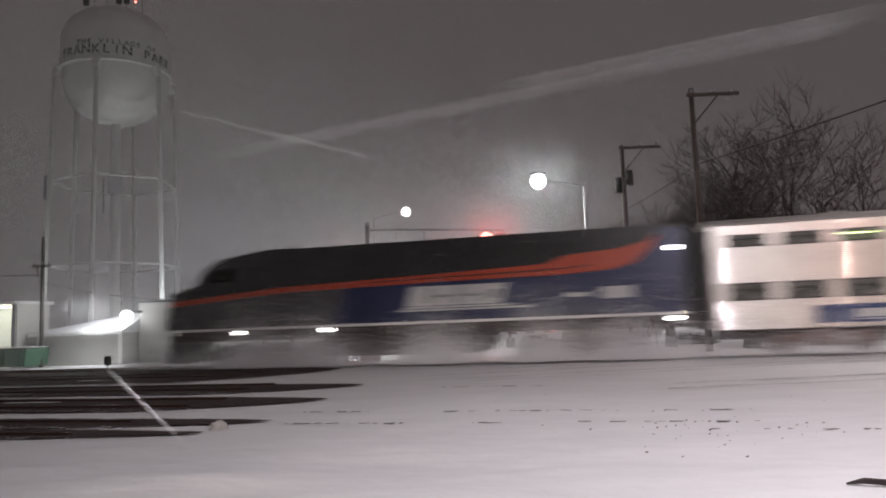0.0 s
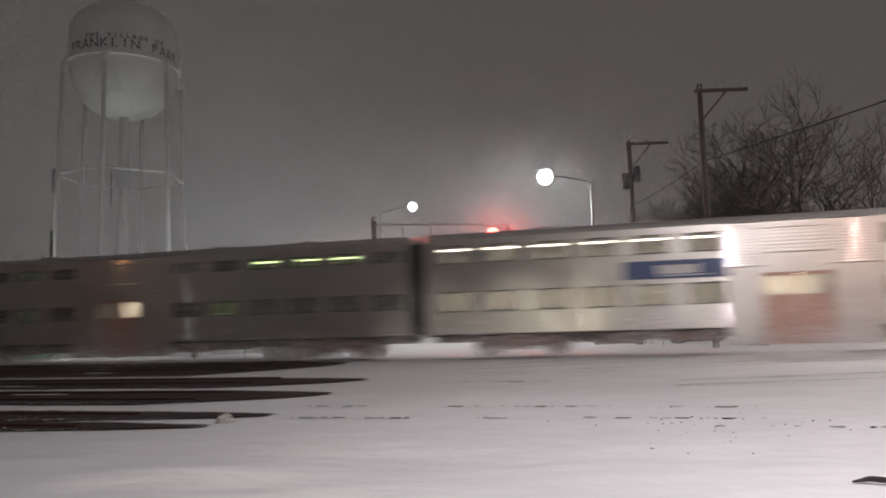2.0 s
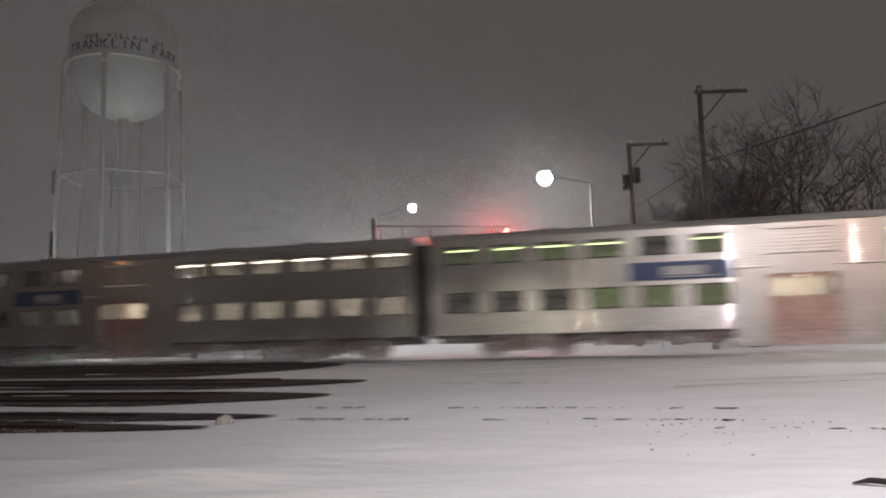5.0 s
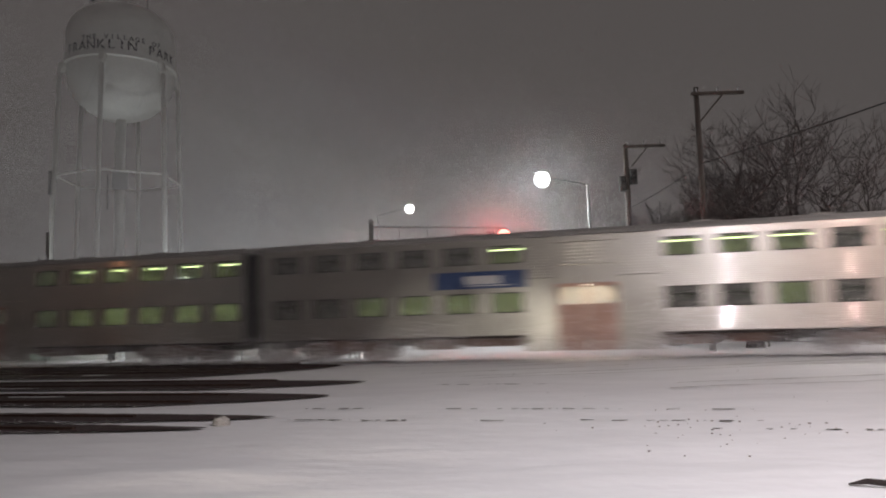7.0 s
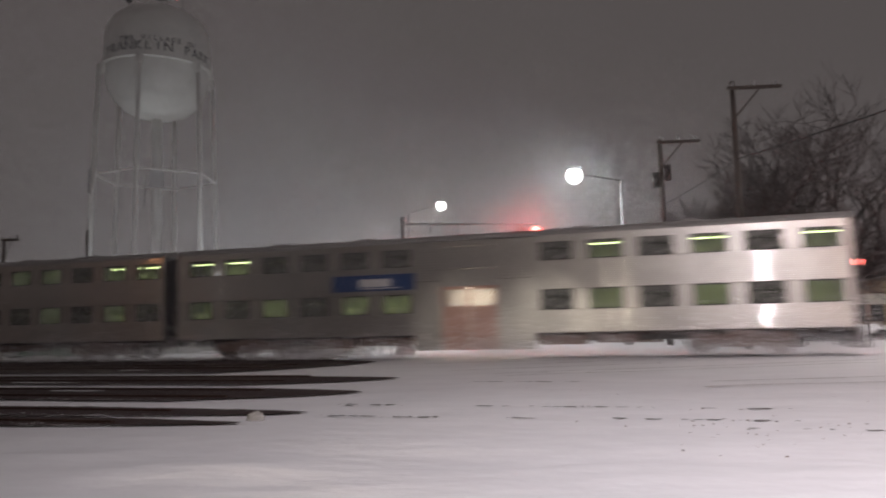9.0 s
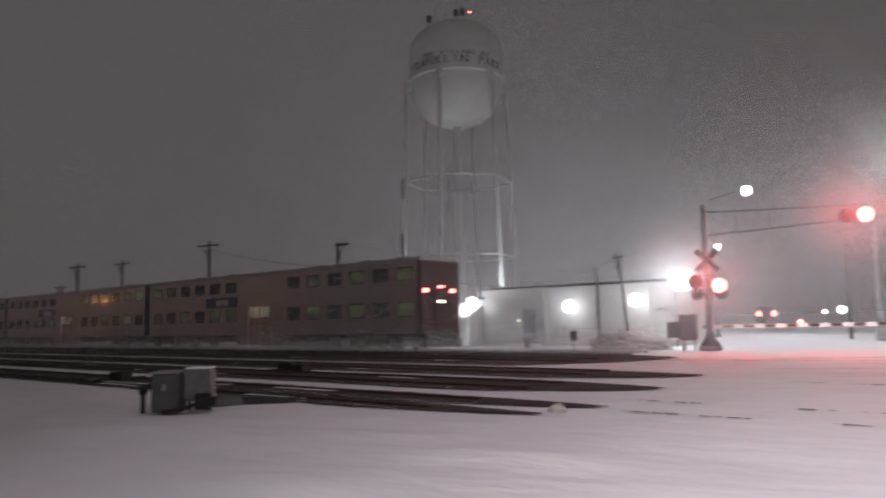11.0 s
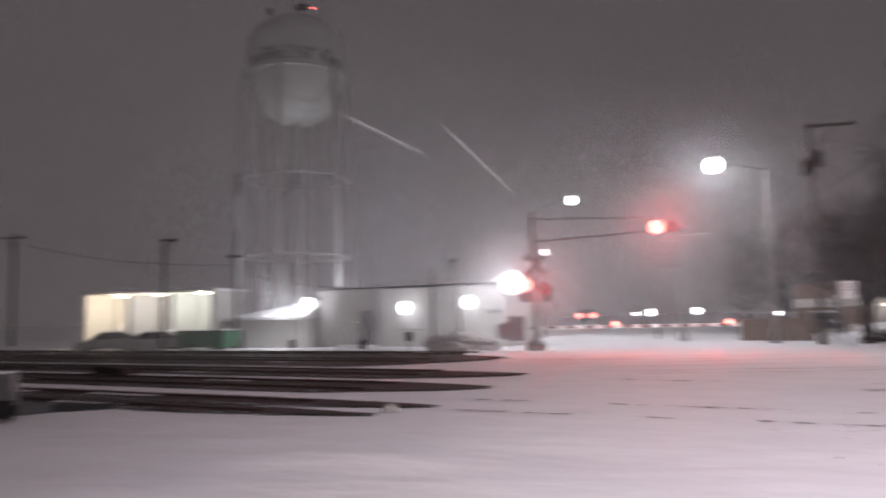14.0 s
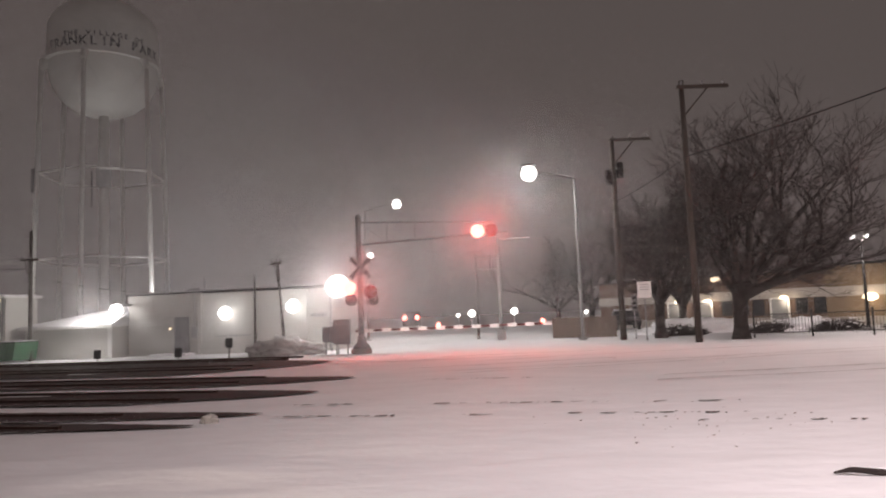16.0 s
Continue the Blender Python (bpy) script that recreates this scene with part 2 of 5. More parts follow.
def writing(text, size, mat, depth=0.02, bold=0.0):
    cu = bpy.data.curves.new("writing", "FONT")
    cu.body, cu.size, cu.extrude, cu.align_x = text, size, depth, "CENTER"
    cu.resolution_u, cu.offset = 2, bold
    ob = bpy.data.objects.new("writing", cu)
    me = bpy.data.meshes.new_from_object(ob)
    me.materials.clear()
    me.materials.append(mat)
    bpy.data.objects.remove(ob)
    bpy.data.curves.remove(cu)
    return me


# ---- ground and tracks ----
def build_ground():
    s = np.linspace(-1, 1, 241)
    c = np.sign(s) * (np.abs(s) * 34 + np.abs(s) ** 7 * 2200)
    bm = bmesh.new()
    grid = []
    for y in c:
        row = []
        for x in c:
            px, py = x, y + 10
            r = math.hypot(px, py)
            soft = 1.0 if r < 60 else 0.0
            drift = max(0.0, noise.noise((px * 0.45 + 0.3 * py, py * 1.1, 8))) ** 1.3
            z = soft * (0.05 * noise.noise((px * 0.35, py * 0.8, 0)) + 0.02 * noise.noise((px * 1.3, py * 1.9, 3)) + 0.11 * drift)
            nn = px * math.sin(TH) + py * math.cos(TH)
            dd = px * math.cos(TH) - py * math.sin(TH)
            if nn > 8.6:
                z = z * 0.25
            if nn > 8.9 and nn < 29 and dd < -5:
                z = -0.01
            row.append(bm.verts.new((px, py, z - 0.01)))
        grid.append(row)
    for a, b in zip(grid, grid[1:]):
        for k in range(len(a) - 1):
            bm.faces.new((a[k], a[k + 1], b[k + 1], b[k]))
    tagged(mesh_object("ground", bm, SNOW, True), "wind-blown snow covering the ground and road", "ground", kind="structure")


def strip(n0, n1, d0, d1, taper, z, seed, rough=0.12, step=0.5, crown=0.015):
    """An uneven ribbon along the tracks that runs out to a point at d1."""
    bm = bmesh.new()
    last = None
    d = d0
    while d <= d1 + 1e-6:
        k = min(1.0, max(0.0, (d1 - d) / taper)) ** 0.6
        j0 = rough * noise.noise((d * 0.7, seed, 0.3)) + rough * 0.4 * noise.noise((d * 2.6, seed, 4))
        j1 = rough * noise.noise((d * 0.7, seed + 40, 0.7)) + rough * 0.55 * noise.noise((d * 2.6, seed, 9)) + rough * 0.4 * noise.noise((d * 7.0, seed, 5))
        mid = n0 + (n1 - n0) * 0.75
        a = mid + (n0 - mid) * k + j0 * k
        b = mid + (n1 - mid) * k + j1 * k + 0.01
        cur = [bm.verts.new((d, a, z)), bm.verts.new((d, (a + b) / 2, z + crown * k)), bm.verts.new((d, b, z))]
        if last:
            bm.faces.new((last[0], cur[0], cur[1], last[1]))
            bm.faces.new((last[1], cur[1], cur[2], last[2]))
        last = cur
        d += step if d > -60 else 4 * step
    return bm


# stretches of bare track bed: near and far edge, end at the crossing
BARE = [(9.4, 10.38, -6.4), (10.52, 11.76, -6.0), (12.85, 15.6, -6.5), (16.35, 19.2, -7.0), (20.35, 27.5, -10.6)]
TRACKS = [10.5, 14.25, 18.1, 23.3, 28.65]


def build_tracks():
    bed = thing("track_bed", pose(0, 0, 0, 0, 0, TURN), "dark wet ballast showing between strips of blown snow", "railway track", kind="structure")
    for k, (a, b, end) in enumerate(BARE):
        part("bare_ballast", strip(a, b, -250, end, 3.5, 0.012, k * 7.3, step=0.25), BALLAST, bed)
    for k, c in enumerate(TRACKS):
        end = (-8.6, -9.0, -9.8, -13.0, -13.5)[k]
        for side in (-0.7175, 0.7175):
            n = c + side
            bm = boxes((-250, end, n - 0.036, n + 0.036, 0.005, 0.06), (-250, end, n - 0.012, n + 0.012, -0.05, 0.01))
            part("rail", bm, RUST, bed)
    rng = random.Random(4)
    # thin patches of snow lying on the bare bed
    for k in range(26):
        a, b, end = BARE[k % 5]
        d = end - rng.uniform(7, 32)
        n = rng.uniform(a + 0.15, b - 0.1)
        w = rng.uniform(0.05, 0.13)
        part("snow_patch", strip(n - w, n + w, d, d + rng.uniform(0.6, 2.6), 0.5, 0.031, k * 3.7, 0.08, 0.12, 0.004), SNOW_CAP, bed)
    # grooves beside the buried rails in the crossing
    for n, d0, d1, gap in ((11.1, -5.6, -3.6, 0.1), (11.15, -2.5, -2.0, 0.2), (11.25, -0.9, 1.7, 0.3), (12.62, -6.0, -4.6, 0.3), (12.62, -3.4, -0.3, 0.16), (12.6, 0.4, 2.2, 0.5), (17.4, -4.8, -2.2, 0.3), (10.5, 0.9, 3.2, 0.6)):
        d = d0
        while d < d1:
            ln = rng.choice((0.05, 0.08, 0.12, 0.2, 0.34)) * rng.uniform(0.6, 1.2)
            w = rng.uniform(0.018, 0.04)
            part("groove", strip(n - w, n + w, d, d + ln, 0.1, 0.004, d * 1.7, 0.06, 0.04, 0.0), UNDER, bed)
            d += ln + rng.uniform(0.02, gap)


def build_rut(points, width, seed):
    bm = bmesh.new()
    last = None
    for k in range(60):
        u = k / 59
        a, b = Vector(points[0]), Vector(points[1])
        p = a.lerp(b, u) + Vector((0, 0.25 * noise.noise((u * 5, seed, 0)), 0))
        w = width * (0.4 + abs(noise.noise((u * 14, seed, 2))))
        cur = [bm.verts.new((p.x, p.y - w, 0.013)), bm.verts.new((p.x, p.y + w, 0.013))]
        if last:
            bm.faces.new((last[0], cur[0], cur[1], last[1]))
        last = cur
    return bm


# ---- water tower ----
def build_tower():
    t = thing("water_tower", Matrix.Translation((-42.45, 92.7, 0)) @ pose(0, 0, 0, 0, 0, 24.6), "tall white multi-leg water tower with a domed tank", "water tower")
    R, LEG = 6.65, 8.1
    prof = [(0.6, 28.9), (2.2, 29.1), (4.0, 29.9), (5.4, 31.2), (6.2, 32.8), (6.5, 34.4), (R, 35.6), (R, 40.0), (6.35, 40.9), (5.7, 42.0), (4.5, 43.0), (2.8, 43.8), (1.0, 44.2), (0.4, 44.25)]
    tank = part("tank", lathe(prof, 40), TOWERPAINT, t, "white steel tank with rounded top and bottom", True)
    part("balcony", lathe([(R - 0.05, 35.2), (R + 0.3, 35.3), (R + 0.3, 35.42), (R - 0.05, 35.46)], 40), TOWERPAINT, t)
    for z in (36.0, 36.5):
        bm = bmesh.new()
        for k in range(36):
            a, b = k * math.tau / 36, (k + 1) * math.tau / 36
            tube(bm, ((R + 0.28) * math.cos(a), (R + 0.28) * math.sin(a), z), ((R + 0.28) * math.cos(b), (R + 0.28) * math.sin(b), z), 0.03, sides=5)
            if z > 36.2:
                tube(bm, ((R + 0.28) * math.cos(a), (R + 0.28) * math.sin(a), 35.4), ((R + 0.28) * math.cos(a), (R + 0.28) * math.sin(a), z), 0.025, sides=5)
        part("handrail", bm, TOWERPAINT, t)
    part("riser", tubes(((0, 0, 0), (0, 0, 29.2), 0.62), sides=16), TOWERPAINT, t, smooth=True)
    for k in range(6):
        a = radians(k * 60 + 12)
        c, s = math.cos(a), math.sin(a)
        part("leg", tubes(((c * LEG, s * LEG, 0), (c * (LEG - 0.9), s * (LEG - 0.9), 35.2), 0.3, 0.27), sides=10), TOWERPAINT, t, smooth=True)
        b = radians(k * 60 + 72)
        for z in (10.2, 20.9):
            r = LEG - 0.9 * z / 35.2
            part("strut", tubes(((c * r, s * r, z), (math.cos(b) * r, math.sin(b) * r, z), 0.14)), TOWERPAINT, t)
        for z0, z1 in ((0.3, 10.1), (10.3, 20.8), (21.0, 34.5)):
            r0, r1 = LEG - 0.9 * z0 / 35.2, LEG - 0.9 * z1 / 35.2
            part("tie_rod", tubes(((c * r0, s * r0, z0), (math.cos(b) * r1, math.sin(b) * r1, z1), 0.014), ((c * r1, s * r1, z1), (math.cos(b) * r0, math.sin(b) * r0, z0), 0.014), sides=5), GALV, t)
    # aerials on the dome and on the legs
    for x, y, z, ln in ((-3.6, -2.5, 42.6, 2.0), (-2.6, -3, 42.9, 2.6), (-1.2, -3, 43.4, 1.6), (0.3, -3.2, 43.4, 2.8), (1.1, -3, 43.4, 2.2), (3.0, -2.5, 42.9, 2.2)):
        part("aerial", tubes(((x, y, z), (x, y, z + ln), 0.05)), GALV, t)
    for x, y, z in ((-3.6, -2.6, 43.9), (0.2, -3.3, 44.4), (1.1, -3.1, 44.6)):
        part("antenna_panel", boxes((x - 0.35, x + 0.35, y - 0.1, y + 0.1, z - 0.5, z + 0.5), bevel=0.04), LETTERING, t)
    part("antenna_panel", boxes((-8.1, -7.5, -1.3, -0.9, 18.5, 21.5), bevel=0.05), LETTERING, t)
    part("antenna_panel", boxes((-0.9, 0.9, -1.1, -0.6, 19.6, 22.2), bevel=0.05), GALV, t)
    part("cable", tubes(((-1.4, -0.9, 17), (-1.4, -0.9, 21.5), 0.1)), LETTERING, t)
    part("beacon", ball(0.12, (2.2, -2.0, 45.0)), REDLAMP, t)
    # girder round the legs' heads and the brackets that carry it
    for k in range(6):
        a = radians(k * 60 + 12)
        part("leg_bracket", tubes(((math.cos(a) * (LEG - 0.9), math.sin(a) * (LEG - 0.9), 34.0), (math.cos(a) * (R + 0.1), math.sin(a) * (R + 0.1), 35.3), 0.4, 0.5), sides=8), TOWERPAINT, t)
    # letters round the tank, one by one
    for text, z, size, step in (("THE VILLAGE OF", 37.3, 0.85, 6.2), ("FRANKLIN PARK", 36.05, 1.65, 10.4)):
        for k, ch in enumerate(text):
            if ch == " ":
                continue
            a = radians(-90 + (k - (len(text) - 1) / 2) * step)
            me = writing(ch, size, LETTERING, bold=0.018 * size)
            ob = new("letter", me)
            ob.parent = tank
            ob.matrix_basis = pose(math.cos(a) * (R + 0.03), math.sin(a) * (R + 0.03), z, 90, 0, math.degrees(a) + 90)


# ---- low buildings beyond the tracks ----
def window_wall_light(parent, x, z):
    part("lamp_bracket", boxes((x + (0.45 if x < 0 else -0.06), x + (0.57 if x < 0 else 0.06), -1.05 if x < 0 else -0.3, 0.0, z + 0.3, z + 0.42)), GALV, parent)
    # lamp ball enlarged to the size of its bloom
    part("wall_lamp", ball(0.35, (x + (0.5 if x < 0 else 0), -1.2 if x < 0 else -0.42, z + (0.08 if x < 0 else 0))), WHITELAMP, parent, "bright white wall lamp", True)
    if x < 0:
        lamp("wall_lamp_light", (parent.matrix_world @ Vector((x - 0.9, -1.9, z + 0.5))), WALL_W * 19, (0.9, 0.95, 1), 0.3)
    else:
        lamp("wall_lamp_light", (parent.matrix_world @ Vector((x, -1.3, z))), WALL_W, (0.82, 0.91, 1), 0.2)


WALL_W = 16


def build_warehouse():
    b = thing("warehouse", along(-26.7, 35.4), "low grey flat-roofed block building with bright wall lamps", "building")
    part("wall", boxes((0, 4.5, 0, 5, 0, 3.3)), BLOCKWALL, b)
    part("wall", boxes((4.52, 12.0, 0.06, 5, 0, 3.25)), LIGHTWALL, b)
    for x in (4.4, 7.6, 10.6):
        part("pilaster", boxes((x - 0.08, x + 0.12, -0.04, 0.055, 0, 3.2)), LIGHTWALL, b)
    part("roof", boxes((-0.1, 12.1, -0.1, 5.1, 3.3, 3.4)), BLACKIRON, b)
    part("roof_snow", boxes((0, 12.0, 0.1, 5, 3.4, 3.45)), SNOW_CAP, b)
    part("vent", boxes((1.8, 2.6, 3, 4, 3.4, 3.75), bevel=0.03), GALV, b)
    part("vent_pipe", tubes(((3.2, 2.5, 3.4), (3.2, 2.5, 4.3), 0.06)), GALV, b)
    for x, z in ((-0.35, 2.46), (6.2, 2.15), (10.1, 2.35)):
        window_wall_light(b, x, z)
    part("door", boxes((2.9, 3.8, -0.04, 0.02, 0, 2.05)), GREYPAINT, b)
    part("door_lamp", boxes((2.6, 2.66, -0.08, 0.0, 1.4, 1.46), bevel=0.01), WARMLAMP, b)
    part("meter_box", boxes((4.0, 4.3, -0.18, 0.0, 0.9, 1.5), bevel=0.02), GALV, b)
    part("conduit", tubes(((4.15, -0.05, 1.5), (4.15, -0.05, 3.2), 0.03)), GALV, b)
    part("handrail", tubes(((5.6, -0.3, 0.95), (7.6, -0.3, 0.95), 0.03)), GALV, b)
    part("step_snow", boxes((2.0, 4.2, -1.0, -0.05, 0, 0.12), bevel=0.04), SNOW_CAP, b)
    part("downpipe", tubes(((12.05, -0.1, 0), (12.05, -0.1, 3.3), 0.06)), GALV, b)
    part("sign_board", boxes((10.9, 11.8, 0.0, 0.05, 1.75, 1.95)), CABINET, b)
    fl = thing("floodlight", along(-14.0, 34.9, 3.25), "powerful white floodlight on a bracket", "lamp")
    part("housing", boxes((-0.25, 0.25, 0.0, 0.25, -0.2, 0.2), bevel=0.03), GALV, fl)
    part("arm", tubes(((-0.6, 0.6, -0.1), (0, 0.1, 0), 0.04)), GALV, fl)
    # ball far larger than the lens, so the bloom is modelled in its shape
    part("lens", ball(0.6, (0, -0.15, 0), (1.08, 0.6, 0.95)), WHITELAMP, fl, "glaring white lens, oversized to include its bloom", True)
    lamp("flood_light", at(-13.6, 33.0, 3.3), 320, (0.92, 0.96, 1), 0.25)


def build_canopy():
    b = thing("lean_to", along(-32.6, 34.2), "small pale lean-to with a snow-covered white roof", "building")
    part("wall", boxes((0.2, 5.75, 0, 3.0, 0, 1.68)), LIGHTWALL, b)
    for name, dz, mat in (("roof", 0.0, WHITEPAINT), ("roof_snow", 0.07, SNOW_CAP)):
        bm = bmesh.new()
        low = [bm.verts.new((x, y, z + dz)) for x, y, z in ((-0.2, -0.25, 1.68), (5.95, -0.25, 1.7), (5.95, 3.1, 1.7), (-0.2, 3.1, 1.68))]
        high = [bm.verts.new((x, y, z + dz)) for x, y, z in ((-0.2, -0.25, 1.74), (5.95, -0.25, 1.76), (5.95, 2.4, 2.9), (0.6, 2.4, 2.05))]
        for k in range(4):
            bm.faces.new((low[k], low[(k + 1) % 4], high[(k + 1) % 4], high[k]))
        bm.faces.new(low[::-1])
        bm.faces.new(high)
        part(name, bm, mat, b)
    part("gutter", boxes((-0.2, 5.95, -0.31, -0.26, 1.64, 1.7)), WHITEPAINT, b)
    part("corner_post", boxes((5.55, 5.8, -0.05, 0.0, 0, 1.66)), WHITEPAINT, b)


def build_shed():
    b = thing("open_shed", along(-45.1, 33.6), "open-fronted white storage shed with lit bays", "building")
    part("back_wall", boxes((0, 11.8, 2.2, 2.3, 0, 3.6)), WHITEPAINT, b)
    part("side_wall", boxes((-0.12, 0, 0, 2.3, 0, 3.6)), WHITEPAINT, b)
    part("side_wall", boxes((11.8, 11.92, 0, 2.3, 0, 3.5)), LIGHTWALL, b)
    part("roof", slab([(-0.2, 3.62), (12.1, 3.5), (12.1, 3.6), (-0.2, 3.72)], -0.35, 2.5), WHITEPAINT, b)
    part("roof_snow", slab([(-0.2, 3.725), (12.1, 3.605), (12.1, 3.67), (-0.2, 3.79)], -0.38, 2.5), SNOW_CAP, b)
    for x in (4.2, 8.15, 11.7):
        part("column", boxes((x - 0.1, x + 0.1, -0.05, 0.2, 0, 3.5)), GREYPAINT, b)
        part("partition", boxes((x - 0.05, x + 0.05, 0.2, 2.2, 0, 3.5)), WHITEPAINT, b)
    part("heap", ball(1.2, (2.9, 1.2, 0.4), (1.0, 0.7, 1.15)), SNOW_CAP, b, smooth=True)
    part("pallet", boxes((5.2, 6.4, 1.0, 2.0, 0, 1.0), bevel=0.03), LIGHTWALL, b)
    for x, w, c in ((2.4, 170, (1, 0.88, 0.66)), (6.2, 95, (1, 0.96, 0.88)), (10.0, 100, (0.95, 1, 0.88))):
        part("lamp", tubes(((x - 0.6, 0.9, 3.44), (x + 0.6, 0.9, 3.44), 0.05)), WARMLAMP, b)
        lamp("shed_light", b.matrix_world @ Vector((x, 0.7, 3.0)), w, c, 0.2)


def build_dumpster(m):
    b = thing("dumpster", m, "green steel dumpster with a snow-dusted lid", "dumpster")
    part("body", slab([(0.1, 0.1), (3.6, 0.1), (3.75, 1.02), (-0.05, 1.02)], 0, 1.6), DUMPSTER, b)
    part("lid", boxes((-0.1, 3.8, -0.05, 1.65, 1.02, 1.08), bevel=0.02), BLACKIRON, b)
    part("lid_snow", boxes((0.0, 3.7, 0.0, 1.6, 1.08, 1.13), bevel=0.02), SNOW_CAP, b)
    for x in (0.5, 1.4, 2.3, 3.2):
        part("rib", boxes((x - 0.05, x + 0.05, -0.06, 0.0, 0.15, 0.98)), DUMPSTER, b)


def build_car(m, paint, label):
    c = thing("parked_car", m, label, "car", "parked cars")
    part("body", slab([(0, 0.35), (0.05, 0.72), (0.9, 0.9), (1.5, 1.36), (2.9, 1.4), (3.8, 0.98), (4.35, 0.9), (4.4, 0.35)], 0, 1.75, 0.05), paint, c)
    part("snow_cover", slab([(1.45, 1.39), (1.6, 1.47), (2.85, 1.5), (3.0, 1.4)], 0.1, 1.65, 0.02), SNOW_CAP, c)
    part("window", slab([(1.0, 0.93), (1.55, 1.3), (2.85, 1.33), (3.55, 0.98)], -0.005, 0.0), BLACKPAINT, c)
    for x in (0.85, 3.5):
        for y in (0.02, 1.55):
            w = part("wheel", tubes(((x, y, 0.32), (x, y + 0.2, 0.32), 0.32), sides=16), RUBBER, c)
    return c


# ---- poles, posts and crossing equipment ----
def build_pole(m, height, r, arms, label, extras=()):
    p = thing("utility_pole", m, label, "utility pole", "utility poles")
    part("shaft", tubes(((0, 0, -0.3), (0, 0, height), r, r * 0.72), sides=12), POLEWOOD, p, smooth=True)
    for x0, x1, z in arms:
        part("crossarm", boxes((x0, x1, -0.16, -0.04, z - 0.07, z + 0.07)), POLEWOOD, p)
        far = x1 if abs(x1) > abs(x0) else x0
        part("brace", tubes(((far * 0.55, -0.1, z - 0.05), (0, -0.05, z - 1.3), 0.035)), POLEWOOD, p)
        if abs(x0) > 0.5:
            part("brace", tubes(((x0 * 0.55, -0.1, z - 0.05), (0, -0.05, z - 1.0), 0.035)), POLEWOOD, p)
        for k in range(3):
            x = x0 + (x1 - x0) * (0.1 + 0.4 * k)
            part("insulator", tubes(((x, -0.1, z + 0.07), (x, -0.1, z + 0.25), 0.055, 0.04)), GALV, p)
    for kind, x, z in extras:
        if kind == "can":
            part("transformer", tubes(((x, -0.2, z), (x, -0.2, z + 0.75), 0.19), sides=14), BLACKIRON, p, smooth=True)
    return p


def wire(name, a, b, sag, label, r=0.02):
    a, b = Vector(a), Vector(b)
    bm = bmesh.new()
    pts = [a.lerp(b, k / 16) - Vector((0, 0, sag * 4 * (k / 16) * (1 - k / 16))) for k in range(17)]
    q = (b - a).to_track_quat("Z", "Y").to_matrix()
    rings = [[bm.verts.new(p + q @ Vector((math.cos(k * math.tau / 5) * r, math.sin(k * math.tau / 5) * r, 0))) for k in range(5)] for p in pts]
    for u, v in zip(rings, rings[1:]):
        for k in range(5):
            bm.faces.new((u[k], u[(k + 1) % 5], v[(k + 1) % 5], v[k]))
    bm.faces.new(rings[0][::-1])
    bm.faces.new(rings[-1])
    tagged(mesh_object(name, bm, RUBBER), label, "cable", "overhead cables")


def build_lamp_post(foot, head, label, watts, colour, r=0.24, glow=WHITELAMP, light=True, twin=0.0):
    foot, head = Vector(foot), Vector(head)
    p = thing("street_lamp", Matrix.Translation(foot), label, "street lamp", "street lamps")
    top = Vector((0, 0, head.z - 0.35))
    out = head - foot
    part("post", tubes(((0, 0, -0.2), top, 0.1, 0.06), sides=10), ALUMINIUM if foot.y < 45 and not twin else BLACKIRON, p, smooth=True)
    part("base_plate", boxes((-0.22, 0.22, -0.22, 0.22, 0, 0.15), bevel=0.03), ALUMINIUM, p)
    mid = top.lerp(Vector((out.x, out.y, out.z)), 0.6) + Vector((0, 0, 0.12))
    part("arm", tubes((top, mid, 0.03), (mid, Vector((out.x, out.y, out.z + 0.05)), 0.022)), BLACKIRON, p)
    part("head", ball(r * 0.8, (out.x, out.y, out.z + r * 0.95), (1.3, 1.0, 0.3)), ALUMINIUM, p, smooth=True)
    # on the tall lamps r takes in the glow round the lens
    lens = part("lens", ball(r, (out.x, out.y, out.z), (1, 1, 1)), glow, p, "glowing white lens", True)
    lens.visible_shadow = False
    if twin:
        part("head", ball(r * 0.8, (out.x + twin, out.y, out.z + r * 0.95), (1.3, 1.0, 0.3)), ALUMINIUM, p, smooth=True)
        part("lens", ball(r, (out.x + twin, out.y, out.z)), glow, p, "glowing white lens", True)
        part("arm", tubes((top, Vector((out.x + twin, out.y, out.z + 0.05)), 0.03)), ALUMINIUM, p)
    if light:
        lamp("street_or_fill_light", head, watts, colour, r)
    return p


FLASHERS = []


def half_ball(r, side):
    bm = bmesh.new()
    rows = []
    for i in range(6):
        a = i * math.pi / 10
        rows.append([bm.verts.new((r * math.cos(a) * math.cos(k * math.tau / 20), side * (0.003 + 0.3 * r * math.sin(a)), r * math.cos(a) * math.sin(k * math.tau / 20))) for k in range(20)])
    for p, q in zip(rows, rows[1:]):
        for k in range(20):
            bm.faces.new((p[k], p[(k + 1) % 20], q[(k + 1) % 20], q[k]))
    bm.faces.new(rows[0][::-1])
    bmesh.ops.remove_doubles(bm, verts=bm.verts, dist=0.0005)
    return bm


